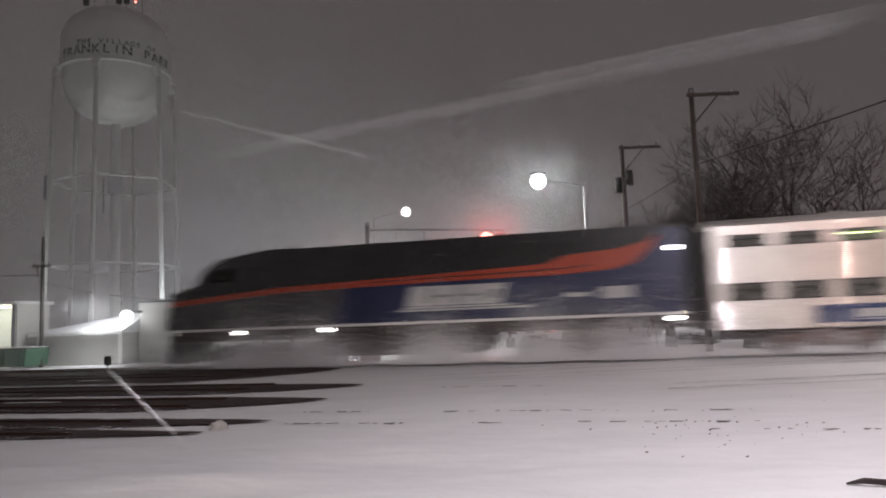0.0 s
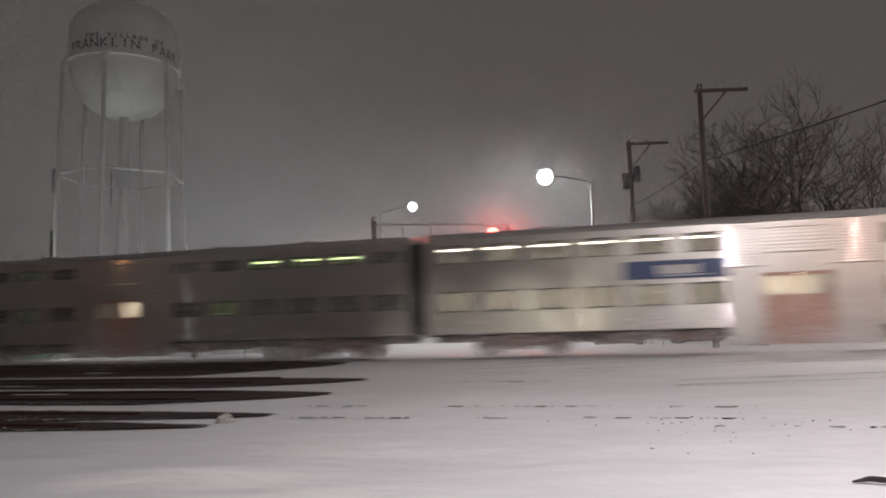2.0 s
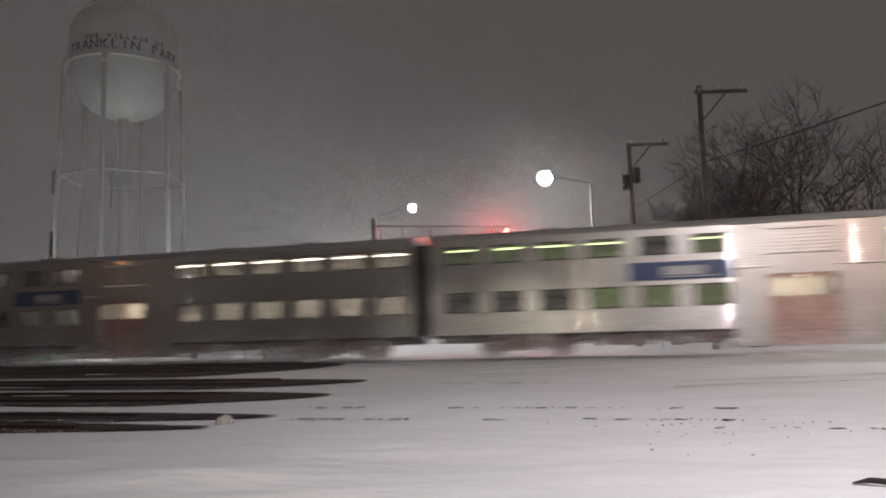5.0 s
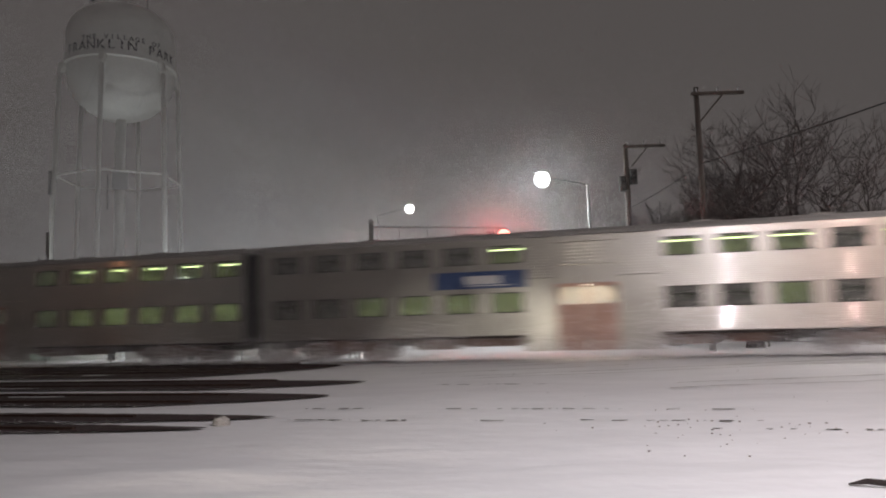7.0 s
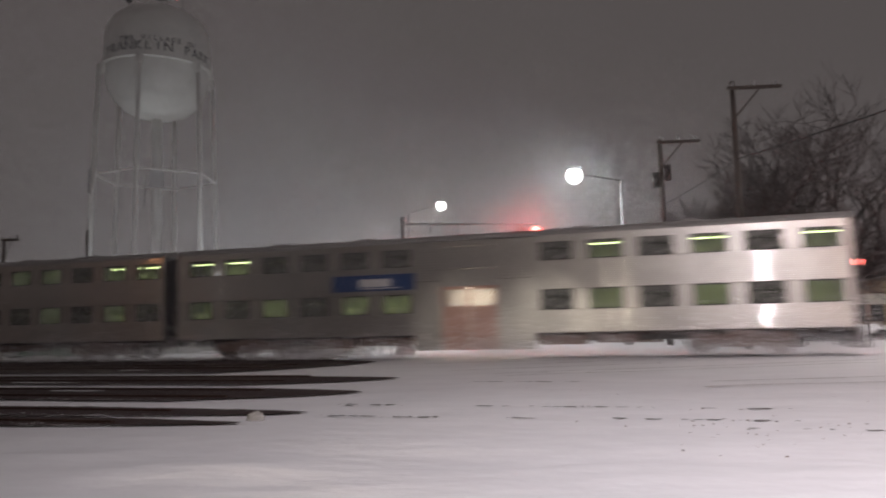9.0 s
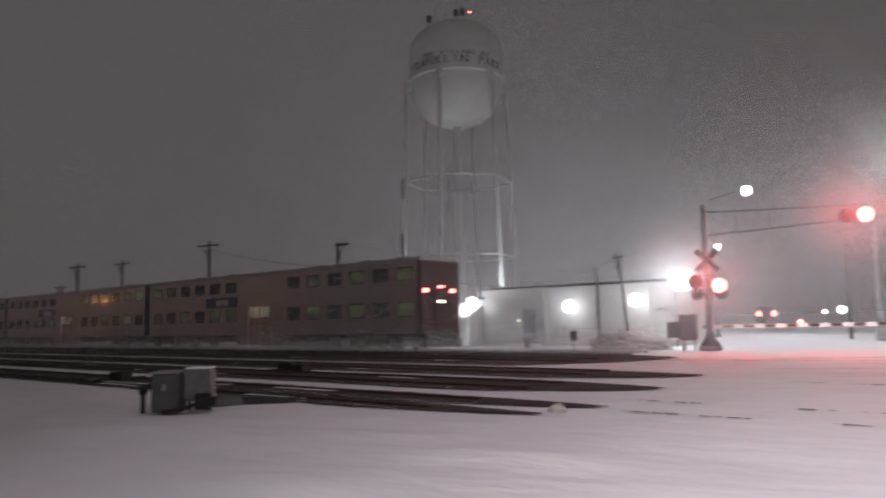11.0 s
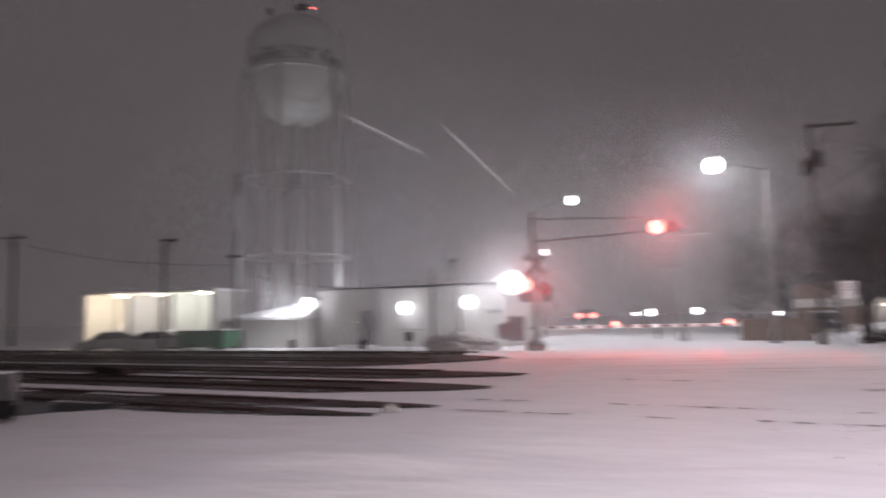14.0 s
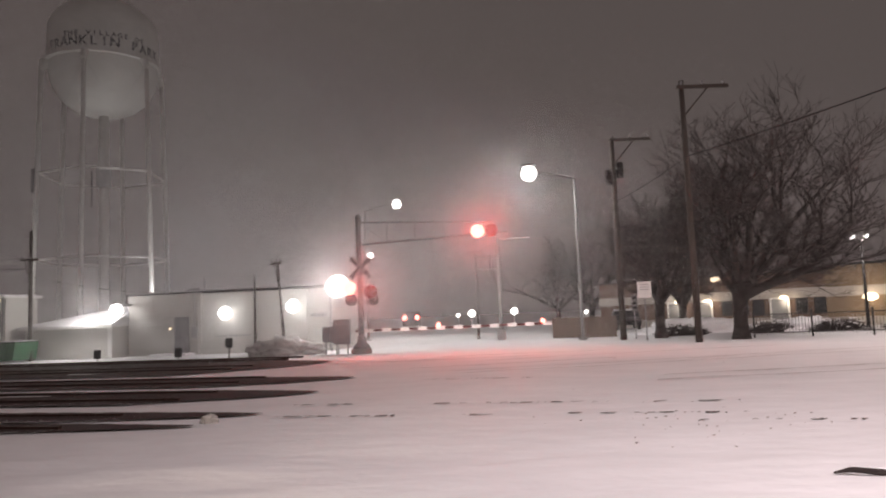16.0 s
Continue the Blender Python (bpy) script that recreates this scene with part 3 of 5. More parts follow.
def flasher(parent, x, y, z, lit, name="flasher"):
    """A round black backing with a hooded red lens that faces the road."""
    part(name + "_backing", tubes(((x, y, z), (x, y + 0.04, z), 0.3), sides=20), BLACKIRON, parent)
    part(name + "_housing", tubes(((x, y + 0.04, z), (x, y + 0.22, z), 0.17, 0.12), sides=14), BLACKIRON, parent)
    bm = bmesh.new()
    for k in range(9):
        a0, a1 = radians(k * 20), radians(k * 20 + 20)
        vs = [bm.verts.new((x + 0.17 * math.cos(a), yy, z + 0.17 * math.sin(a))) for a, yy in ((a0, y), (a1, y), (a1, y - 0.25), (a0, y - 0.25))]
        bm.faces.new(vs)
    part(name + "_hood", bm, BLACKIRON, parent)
    # lens wider than its housing, bloom of the lit lamp built into the shape
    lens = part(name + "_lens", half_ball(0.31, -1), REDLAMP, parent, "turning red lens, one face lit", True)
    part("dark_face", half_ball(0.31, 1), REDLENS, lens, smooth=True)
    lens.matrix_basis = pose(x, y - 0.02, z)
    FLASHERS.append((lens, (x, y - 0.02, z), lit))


def build_crossing_mast():
    base = Vector((-3.62, 33.3, 0))
    m = thing("crossing_signal", Matrix.Translation(base) @ pose(0, 0, 0, 0, 0, 4), "railway crossing signal mast with cantilever and flashing red lamps", "crossing signal")
    part("foundation", boxes((-0.45, 0.45, -0.45, 0.45, 0, 0.22), bevel=0.04), STONE, m)
    part("mast_base", lathe([(0.42, 0.2), (0.36, 0.34), (0.21, 0.5), (0.16, 0.8)], 12), ALUMINIUM, m, "flared cast base", True)
    part("mast", tubes(((0, 0, 0.2), (0, 0, 6.15), 0.14, 0.11), sides=12), ALUMINIUM, m, smooth=True)
    part("mast_cap", ball(0.14, (0, 0, 6.18)), ALUMINIUM, m)
    part("upper_chord", tubes(((0, 0, 5.95), (6.3, 0, 5.78), 0.045)), ALUMINIUM, m)
    part("lower_chord", tubes(((0, 0, 4.92), (6.9, 0, 5.3), 0.05)), ALUMINIUM, m)
    for k in range(1, 5):
        x = k * 1.3
        part("web", tubes(((x, 0, 5.95 - 0.17 * x / 6.3), (x, 0, 4.92 + 0.055 * x), 0.025)), ALUMINIUM, m)
    part("web", tubes(((0, 0, 5.95), (1.3, 0, 4.99), 0.02)), ALUMINIUM, m)
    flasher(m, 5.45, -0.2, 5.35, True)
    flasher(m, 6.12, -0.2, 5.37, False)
    part("lamp_bracket", boxes((5.3, 6.3, -0.06, 0.06, 5.28, 5.38)), ALUMINIUM, m)
    for s in (45, -45):
        bm = boxes((-0.62, 0.62, -0.02, 0.02, -0.11, 0.11))
        bmesh.ops.transform(bm, matrix=Matrix.Translation((0.05, -0.2 - 0.02 * (s > 0), 3.85)) @ pose(0, 0, 0, 0, s, 0), verts=bm.verts)
        part("crossbuck_board", bm, NOSEPAINT, m, "dark grey crossbuck board seen from behind")
    part("lamp_bracket", boxes((-0.55, 0.55, -0.12, -0.04, 2.72, 2.82)), ALUMINIUM, m)
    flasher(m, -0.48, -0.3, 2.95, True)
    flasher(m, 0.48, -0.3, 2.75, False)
    # the pair that faces the other way, a little lower
    for x in (-0.42, 0.56):
        part("flasher_back", tubes(((x, 0.1, 2.42), (x, 0.14, 2.42), 0.27), ((x, -0.08, 2.42), (x, 0.1, 2.42), 0.1, 0.16), sides=18), BLACKIRON, m)
    lamp("crossing_red_light", m.matrix_world @ Vector((0.0, -0.62, 2.85)), 330, (1, 0.1, 0.085), 0.2, "SPOT", (-1, 8, 6.2), 160, 0.5)
    lamp("crossing_red_light", m.matrix_world @ Vector((5.8, -0.55, 5.3)), 1700, (1, 0.1, 0.085), 0.2, "SPOT", (1, 8, 5.4), 165, 0.5)
    g = thing("crossing_gate", Matrix.Translation(base + Vector((0.3, 0.25, 1.0))) @ pose(0, 0, 0, 0, 0, 2), "lowered crossing gate arm with red and white stripes", "crossing gate")
    part("counterweight", boxes((-1.3, -0.8, -0.06, 0.06, -0.16, 0.16), bevel=0.03), BLACKIRON, g)
    for k in range(11):
        x = -0.6 + k * 0.82
        part("stripe", boxes((x, x + 0.4, -0.02, 0.02, -0.05, 0.05)), REDWHITE, g)
        part("stripe", boxes((x + 0.4, x + 0.82, -0.022, 0.022, -0.085, 0.085)), SHEETING, g, "white reflective stripe")
    for x in (3.2, 8.0):
        part("gate_lamp", ball(0.1, (x, -0.06, 0.14)), REDLAMP, g, "small red gate lamp")
    # equipment boxes beside the mast
    for d, n, w, z0, z1 in ((-1.35, 0.2, 0.85, 0.55, 1.25), (-0.85, -0.2, 0.75, 0.45, 1.55)):
        c = thing("relay_box", Matrix.Translation(base + Vector((d, n, 0))), "grey metal relay box on two thin legs", "relay box")
        part("box", boxes((-w / 2, w / 2, -0.2, 0.2, z0, z1), bevel=0.02), CABINET, c)
        for x in (-w / 3, w / 3):
            part("leg", tubes(((x, 0, 0), (x, 0, z0), 0.03)), GALV, c)


def build_far_signal():
    p = thing("crossing_signal", Matrix.Translation((3.5, 43.0, 0)), "far crossing signal frame seen from behind", "crossing signal")
    part("mast", tubes(((0, 0, 0), (0, 0, 6.0), 0.11, 0.09), sides=10), ALUMINIUM, p)
    part("arm", tubes(((0, 0, 5.9), (1.9, 0, 5.95), 0.04), ((0, 0, 5.6), (-1.2, 0, 5.6), 0.04)), ALUMINIUM, p)
    part("base", boxes((-0.25, 0.25, -0.25, 0.25, 0, 0.6), bevel=0.03), ALUMINIUM, p)
    q = thing("utility_pole", Matrix.Translation((2.35, 46.5, 0)), "slim pole with a double crossarm behind the crossing", "utility pole", "utility poles")
    part("shaft", tubes(((0, 0, -0.2), (0, 0, 5.4), 0.09, 0.07), sides=8), POLEWOOD, q)
    for z in (5.2, 4.4):
        part("crossarm", boxes((-0.1, 1.6, -0.05, 0.05, z - 0.05, z + 0.05)), POLEWOOD, q)


def build_marker(m, height, label):
    p = thing("track_marker", m, label, "marker post", "marker posts")
    part("post", tubes(((0, 0, -0.1), (0, 0, height), 0.03)), BLACKIRON, p)
    part("head", boxes((-0.17, 0.17, -0.08, 0.08, height - 0.05, height + 0.4), bevel=0.03), BLACKIRON, p)


# ---- trees ----
def build_tree(m, height, trunk_r, fork, spread, seed, label, levels=6, limbs_count=8, drift=0.0, boughs=()):
    t = thing("tree", m, label, "tree", "bare trees")
    rng = random.Random(seed)
    limbs, twigs = bmesh.new(), bmesh.new()

    def grow(p, way, length, r, level):
        steps = 3 if level < 4 else 2
        for k in range(steps):
            way = (way + Vector((rng.uniform(-1, 1), rng.uniform(-1, 1), rng.uniform(-0.5, 0.6))) * 0.24).normalized()
            q = p + way * (length / steps)
            r2 = max(r * 0.91, 0.01)
            tube(limbs if level < 4 else twigs, p, q, r, r2, sides=8 if level < 2 else (5 if level < 4 else 3))
            p, r = q, r2
            if level < levels and (k < steps - 1 or level > 2) and rng.random() < 0.86:
                side = Vector((rng.uniform(-1, 1), rng.uniform(-1, 1), rng.uniform(-0.35, 0.7))).normalized()
                grow(p, (way * 0.5 + side * 0.8).normalized(), length * rng.uniform(0.5, 0.75), max(r * 0.58, 0.011), level + 1)
        if level == levels:
            for k in range(4):
                side = Vector((rng.uniform(-1, 1), rng.uniform(-1, 1), rng.uniform(-0.3, 0.8))).normalized()
                tube(twigs, p - way * length * 0.2 * k, p - way * length * 0.2 * k + (way + side).normalized() * length * rng.uniform(0.5, 1.0), 0.009, 0.005, sides=3)
        if level < levels:
            for k in range(2):
                side = Vector((rng.uniform(-1, 1), rng.uniform(-1, 1), rng.uniform(-0.2, 0.7))).normalized()
                grow(p, (way * 0.75 + side * 0.6).normalized(), length * rng.uniform(0.55, 0.8), max(r * 0.7, 0.011), level + 1)

    trunk = bmesh.new()
    p = Vector((0, 0, -0.1))
    last = 1.5
    for z, r in ((0.15, 1.3), (0.5, 1.06), (fork * 0.6, 0.95), (fork, 1.0)):
        q = Vector((rng.uniform(-0.04, 0.04), 0, z))
        tube(trunk, p, q, trunk_r * last, trunk_r * r, sides=14)
        p, last = q, r
    part("trunk", trunk, BARK, t, smooth=True)
    for x, y, z, length, thick in boughs:
        grow(p - Vector((0, 0, 0.25)), Vector((x, y, z)).normalized(), length, trunk_r * thick, 1)
    for k in range(0 if boughs else limbs_count):
        a = k * math.tau / limbs_count + rng.uniform(-0.3, 0.3)
        lean = spread * rng.uniform(0.5, 1.3) if k < limbs_count - 1 else 0.15
        way = Vector((math.cos(a) * lean + drift, math.sin(a) * lean, 1)).normalized()
        grow(p - Vector((0, 0, 0.2)), way, (height - fork) * rng.uniform(0.36, 0.47), trunk_r * rng.uniform(0.5, 0.68), 1)
    part("bough", limbs, BARK, t, smooth=True)
    part("crown", twigs, TWIG, t, "dense web of bare twigs")
    return t


# ---- the train ----
CAR_PITCH, CAR_LEN, CAR_W, LOCO_LEN = 27.05, 26.5, 3.1, 21.2
SIDE = 27.1                        # the near side of the train, across the tracks


def truck(parent, x, axles, mat):
    """A bogie: side frame, springs and wheels, centred at x."""
    half = 1.3 if axles == 2 else 1.9
    t = part("truck", boxes((x - half - 0.3, x + half + 0.3, 0.02, 0.2, 0.42, 0.72), (x - 0.5, x + 0.5, -0.02, 0.22, 0.3, 0.85), (x - half - 0.3, x + half + 0.3, CAR_W - 0.2, CAR_W - 0.02, 0.42, 0.72), (x - 0.2, x + 0.2, 0.2, CAR_W - 0.2, 0.4, 0.8), bevel=0.03), mat, parent)
    for k in range(axles):
        xx = x - half + 2 * half * k / (axles - 1)
        bm = tubes(((xx, 0.72, 0.48), (xx, 0.88, 0.48), 0.48), ((xx, CAR_W - 0.88, 0.48), (xx, CAR_W - 0.72, 0.48), 0.48), ((xx, 0.8, 0.48), (xx, CAR_W - 0.8, 0.48), 0.08), sides=20)
        w = part("wheelset", bm, mat, parent)
        part("journal_box", boxes((xx - 0.17, xx + 0.17, -0.04, 0.2, 0.33, 0.63), bevel=0.03), mat, parent)
    for xx in (x - 0.75, x + 0.75):
        part("spring", tubes(((xx, 0.1, 0.3), (xx, 0.1, 0.75), 0.1), sides=10), mat, parent)


def flutes(x0, x1, z0, z1, y, pitch=0.07, depth=0.0055):
    """A corrugated stainless panel whose ridges run along x."""
    bm = bmesh.new()
    k = max(2, int((z1 - z0) / pitch))
    zs = []
    for i in range(k):
        a = z0 + (z1 - z0) * i / k
        h = (z1 - z0) / k
        zs += [(a, y), (a + h * 0.2, y - depth * 0.62), (a + h * 0.5, y - depth), (a + h * 0.8, y - depth * 0.62)]
    zs.append((z1, y))
    rows = [(bm.verts.new((x0, yy, z)), bm.verts.new((x1, yy, z))) for z, yy in zs]
    for a, b in zip(rows, rows[1:]):
        bm.faces.new((a[0], a[1], b[1], b[0]))
    back = [bm.verts.new((x0, y + 0.06, z0)), bm.verts.new((x1, y + 0.06, z0)), bm.verts.new((x1, y + 0.06, z1)), bm.verts.new((x0, y + 0.06, z1))]
    bm.faces.new(back)
    bm.faces.new((rows[0][0], rows[0][1], back[1], back[0]))
    bm.faces.new((rows[-1][0], rows[-1][1], back[2], back[3]))
    return bm


FRONT_WINDOWS = [1.25 + 1.81 * k for k in range(6)]
REAR_WINDOWS = [16.6 + 1.79 * k for k in range(6)]
SEAT_MESH = []


def build_coach(label, tint, lit, logo, share, seed, cab=False, low=(1.74, 2.5), high=(3.58, 4.27), half_w=0.6):
    """A double-deck gallery coach, front end at x = 0, near side at y = 0. share: of the front and rear windows, those with a light behind them."""
    c = thing("passenger_car", Matrix.Identity(4), label, "passenger car", "coaches of the train")
    rng = random.Random(seed)
    L = CAR_LEN
    d0, d1, b0, b1 = 12.1, 14.35, 10.95, 15.8      # the doorway and the deep-skirted bay round it
    glass = GREENGLASS if tint else CLEARGLASS
    for a, b, xs in ((0.1, b0, FRONT_WINDOWS), (b1, L - 0.1, REAR_WINDOWS)):
        part("lower_panel", flutes(a, b, 0.9, low[0], 0.0), STEEL, c, smooth=True)
        part("middle_panel", flutes(a, b, low[1], high[0], 0.0), STEEL, c, smooth=True)
        part("letterboard", boxes((a, b, 0.0, 0.06, high[1], 4.52)), STEEL_FLAT, c)
        for z0, z1 in (low, high):
            last = a
            for x in [*xs, None]:
                end = b if x is None else x - half_w
                if end - last > 0.02:
                    part("window_post", boxes((last, end, 0.004, 0.06, z0, z1)), STEEL_FLAT, c)
                if x is None:
                    break
                last = x + half_w
                f = part("window", boxes((x - half_w, x + half_w, 0.012, 0.05, z0, z0 + 0.04), (x - half_w, x + half_w, 0.012, 0.05, z1 - 0.04, z1), (x - half_w, x - half_w + 0.04, 0.012, 0.05, z0 + 0.04, z1 - 0.04), (x + half_w - 0.04, x + half_w, 0.012, 0.05, z0 + 0.04, z1 - 0.04)), RUBBER, c)
                bright = rng.random() < share[0 if xs is FRONT_WINDOWS else 1]
                g = part("pane", boxes((x - half_w + 0.04, x + half_w - 0.04, 0.03, 0.036, z0 + 0.04, z1 - 0.04)), glass if bright else UNLITGLASS, f)
                g.visible_shadow = False
                if bright:
                    w = rng.uniform(0.45, 0.85) if tint else 0.88
                    y, z = (0.5, z1 - 0.13) if z0 > 3 else (0.55, z1 + 0.05)
                    part("ceiling_light", boxes((x - w, x + w, y, y + 0.14, z, z + 0.03)), lit, c, "fluorescent ceiling light")
    # the doorway bay in the middle
    part("bay_panel", boxes((b0, d0, 0.0, 0.06, 0.3, 2.95)), STEEL_FLAT, c)
    part("bay_panel", boxes((d1, b1, 0.0, 0.06, 0.3, 2.95)), STEEL_FLAT, c)
    part("bay_panel", flutes(b0, d0, 2.97, 4.5, 0.02, 0.1), STEEL, c, smooth=True)
    part("bay_panel", flutes(d1, b1, 2.97, 4.5, 0.02, 0.1), STEEL, c, smooth=True)
    part("door_header", boxes((d0, d1, 0.0, 0.06, 2.75, 3.4)), STEEL_FLAT, c)
    part("door_header", boxes((d0, d1, 0.0, 0.06, 4.3, 4.5)), STEEL_FLAT, c)
    part("grille", flutes(d0 + 0.02, d1 - 0.02, 3.42, 4.28, 0.02, 0.12), STEEL, c, smooth=True)
    mid = (d0 + d1) / 2
    for x0, x1 in ((d0 + 0.03, mid - 0.02), (mid + 0.02, d1 - 0.03)):
        d = part("door", boxes((x0, x1, 0.08, 0.13, 0.3, 1.98), (x0, x0 + 0.08, 0.08, 0.13, 1.98, 2.62), (x1 - 0.08, x1, 0.08, 0.13, 1.98, 2.62), (x0, x1, 0.08, 0.13, 2.62, 2.75)), DOORPAINT, c, "pinkish painted sliding door leaf")
        g = part("door_window", boxes((x0 + 0.08, x1 - 0.08, 0.1, 0.106, 1.98, 2.62)), CLEARGLASS, d)
        g.visible_shadow = False
    part("ceiling_light", boxes((d0 + 0.25, d1 - 0.25, 0.45, 1.05, 2.68, 2.71)), WARMTUBE, c, "warm vestibule light")
    part("vestibule_wall", boxes((d0, d1, 1.3, 1.36, 0.4, 3.0)), WHITEPAINT, c)
    part("drip_rail", boxes((0.1, L - 0.1, -0.02, 0.0, 4.36, 4.4)), STEEL_FLAT, c)
    # roof, far side, ends, floors
    prof = [(0.0, 4.52), (0.05, 4.64), (0.25, 4.76), (0.8, 4.83), (CAR_W / 2, 4.85), (CAR_W - 0.8, 4.83), (CAR_W - 0.25, 4.76), (CAR_W - 0.05, 4.64), (CAR_W, 4.52)]
    bm = bmesh.new()
    a = [bm.verts.new((0, y, z)) for y, z in prof]
    b = [bm.verts.new((L, y, z)) for y, z in prof]
    for k in range(len(prof) - 1):
        bm.faces.new((a[k], a[k + 1], b[k + 1], b[k]))
    bm.faces.new(a)
    bm.faces.new(b[::-1])
    part("roof", bm, ROOFPAINT, c)
    for x in (4.5, 8.5, 17.5, 21.5):
        part("roof_vent", boxes((x - 0.4, x + 0.4, 1.2, 1.9, 4.84, 4.95), bevel=0.03), ROOFPAINT, c)
    part("far_side", boxes((0, L, CAR_W - 0.06, CAR_W, 0.9, 4.52)), STEEL, c)
    for x0 in (0.0, L - 0.1):
        part("end_wall", boxes((x0, x0 + 0.1, 0.0, CAR_W, 0.9, 4.56)), NOSEPAINT, c)
    part("floor", boxes((0.1, b0, 0.06, CAR_W - 0.06, 1.0, 1.1)), UNDER, c)
    part("floor", boxes((b1, L - 0.1, 0.06, CAR_W - 0.06, 1.0, 1.1)), UNDER, c)
    part("gallery_floor", boxes((0.1, b0, 0.3, 1.2, 2.6, 2.68)), SEATING, c)
    part("gallery_floor", boxes((b1, L - 0.1, 0.3, 1.2, 2.6, 2.68)), SEATING, c)
    part("inner_wall", boxes((0.2, L - 0.2, 1.9, 1.96, 1.1, 4.5)), SEATING, c)
    for x in [w + o for w in FRONT_WINDOWS + REAR_WINDOWS for o in (-0.45, 0.45)]:
        if not SEAT_MESH:
            s = part("seat", boxes((-0.05, 0.05, 0.25, 1.05, 0, 0.95), (0.05, 0.4, 0.25, 1.05, 0.2, 0.4), bevel=0.02), SEATING, c)
            SEAT_MESH.append(s.data)
        else:
            s = new("seat", SEAT_MESH[0])
            s.parent = c
        s.matrix_basis = pose(x, 0, 1.1)
    # underfloor gear
    for x0, x1, z0 in ((6.6, 8.2, 0.42), (8.5, 10.7, 0.5), (15.9, 17.6, 0.45), (18.0, 19.4, 0.5)):
        part("equipment_box", boxes((x0, x1, 0.2, 1.0, z0, 0.9), bevel=0.03), DIRTY_STEEL, c)
    part("sill", boxes((0.1, b0, 0.02, 0.1, 0.8, 0.9)), UNDER, c)
    part("sill", boxes((b1, L - 0.1, 0.02, 0.1, 0.8, 0.9)), UNDER, c)
    part("center_beam", boxes((0.1, L - 0.1, 1.2, 1.9, 0.55, 0.98)), UNDER, c)
    truck(c, 3.6, 2, DIRTY_STEEL)
    truck(c, L - 3.6, 2, DIRTY_STEEL)
    part("diaphragm", boxes((-0.5, 0.0, 0.22, CAR_W - 0.22, 0.95, 4.42), bevel=0.03), RUBBER, c, "black rubber bellows between two coaches")
    if logo:
        x0, x1, z0, z1 = (7.5, 11.05, 2.68, 3.33) if logo == "mid" else (3.3, 6.9, 1.05, 1.66)
        part("blue_band", boxes((x0, x1, -0.035, -0.012, z0, z1)), LIGHTBLUE, c, "blue band with a pale emblem")
        part("emblem", boxes((x0 + 1.2, x1 - 1.0, -0.042, -0.036, z0 + 0.17, z1 - 0.17)), EMBLEM, c)
        part("emblem", boxes((x0 + 1.2, x1 - 0.6, -0.042, -0.036, z0 + 0.09, z0 + 0.13)), EMBLEM, c)
    if cab:
        part("cab_face", boxes((L, L + 0.06, -0.01, CAR_W + 0.01, 0.9, 4.56), bevel=0.02), ORANGE_END, c, "dark red rear end")
        part("end_door", boxes((L + 0.05, L + 0.09, 1.05, 2.05, 1.05, 3.1)), ORANGE_END, c)
        part("end_window", boxes((L + 0.09, L + 0.1, 1.25, 1.85, 2.2, 2.9)), RUBBER, c)
        for y in (0.5, CAR_W - 0.5):
            part("cab_window", boxes((L + 0.06, L + 0.07, y - 0.32, y + 0.32, 3.4, 3.95)), RUBBER, c)
            part("tail_lamp", boxes((L + 0.06, L + 0.16, y - 0.32, y + 0.02, 2.95, 3.13), bevel=0.03), REDLAMP, c, "lit red tail lamp")
        part("tail_lamp", boxes((L + 0.06, L + 0.14, 1.35, 1.75, 3.2, 3.28)), REDLAMP, c, "lit red tail lamp")
        part("number_light", boxes((L + 0.1, L + 0.13, 1.3, 1.8, 2.42, 2.54)), WARMLAMP, c)
        part("handrail", tubes(((L + 0.15, 0.25, 1.2), (L + 0.15, 0.25, 2.5), 0.025)), GALV, c)
        part("handrail", tubes(((L + 0.15, CAR_W - 0.25, 1.2), (L + 0.15, CAR_W - 0.25, 2.5), 0.025)), GALV, c)
        part("pilot", slab([(L - 0.2, 0.2), (L + 0.3, 0.2), (L + 0.1, 1.0), (L - 0.2, 1.0)], 0.2, CAR_W - 0.2), UNDER, c)
    return c


ORANGE_END = material("cab_end_paint", (0.055, 0.012, 0.011), 0.75, vary=0.3, scale=2)


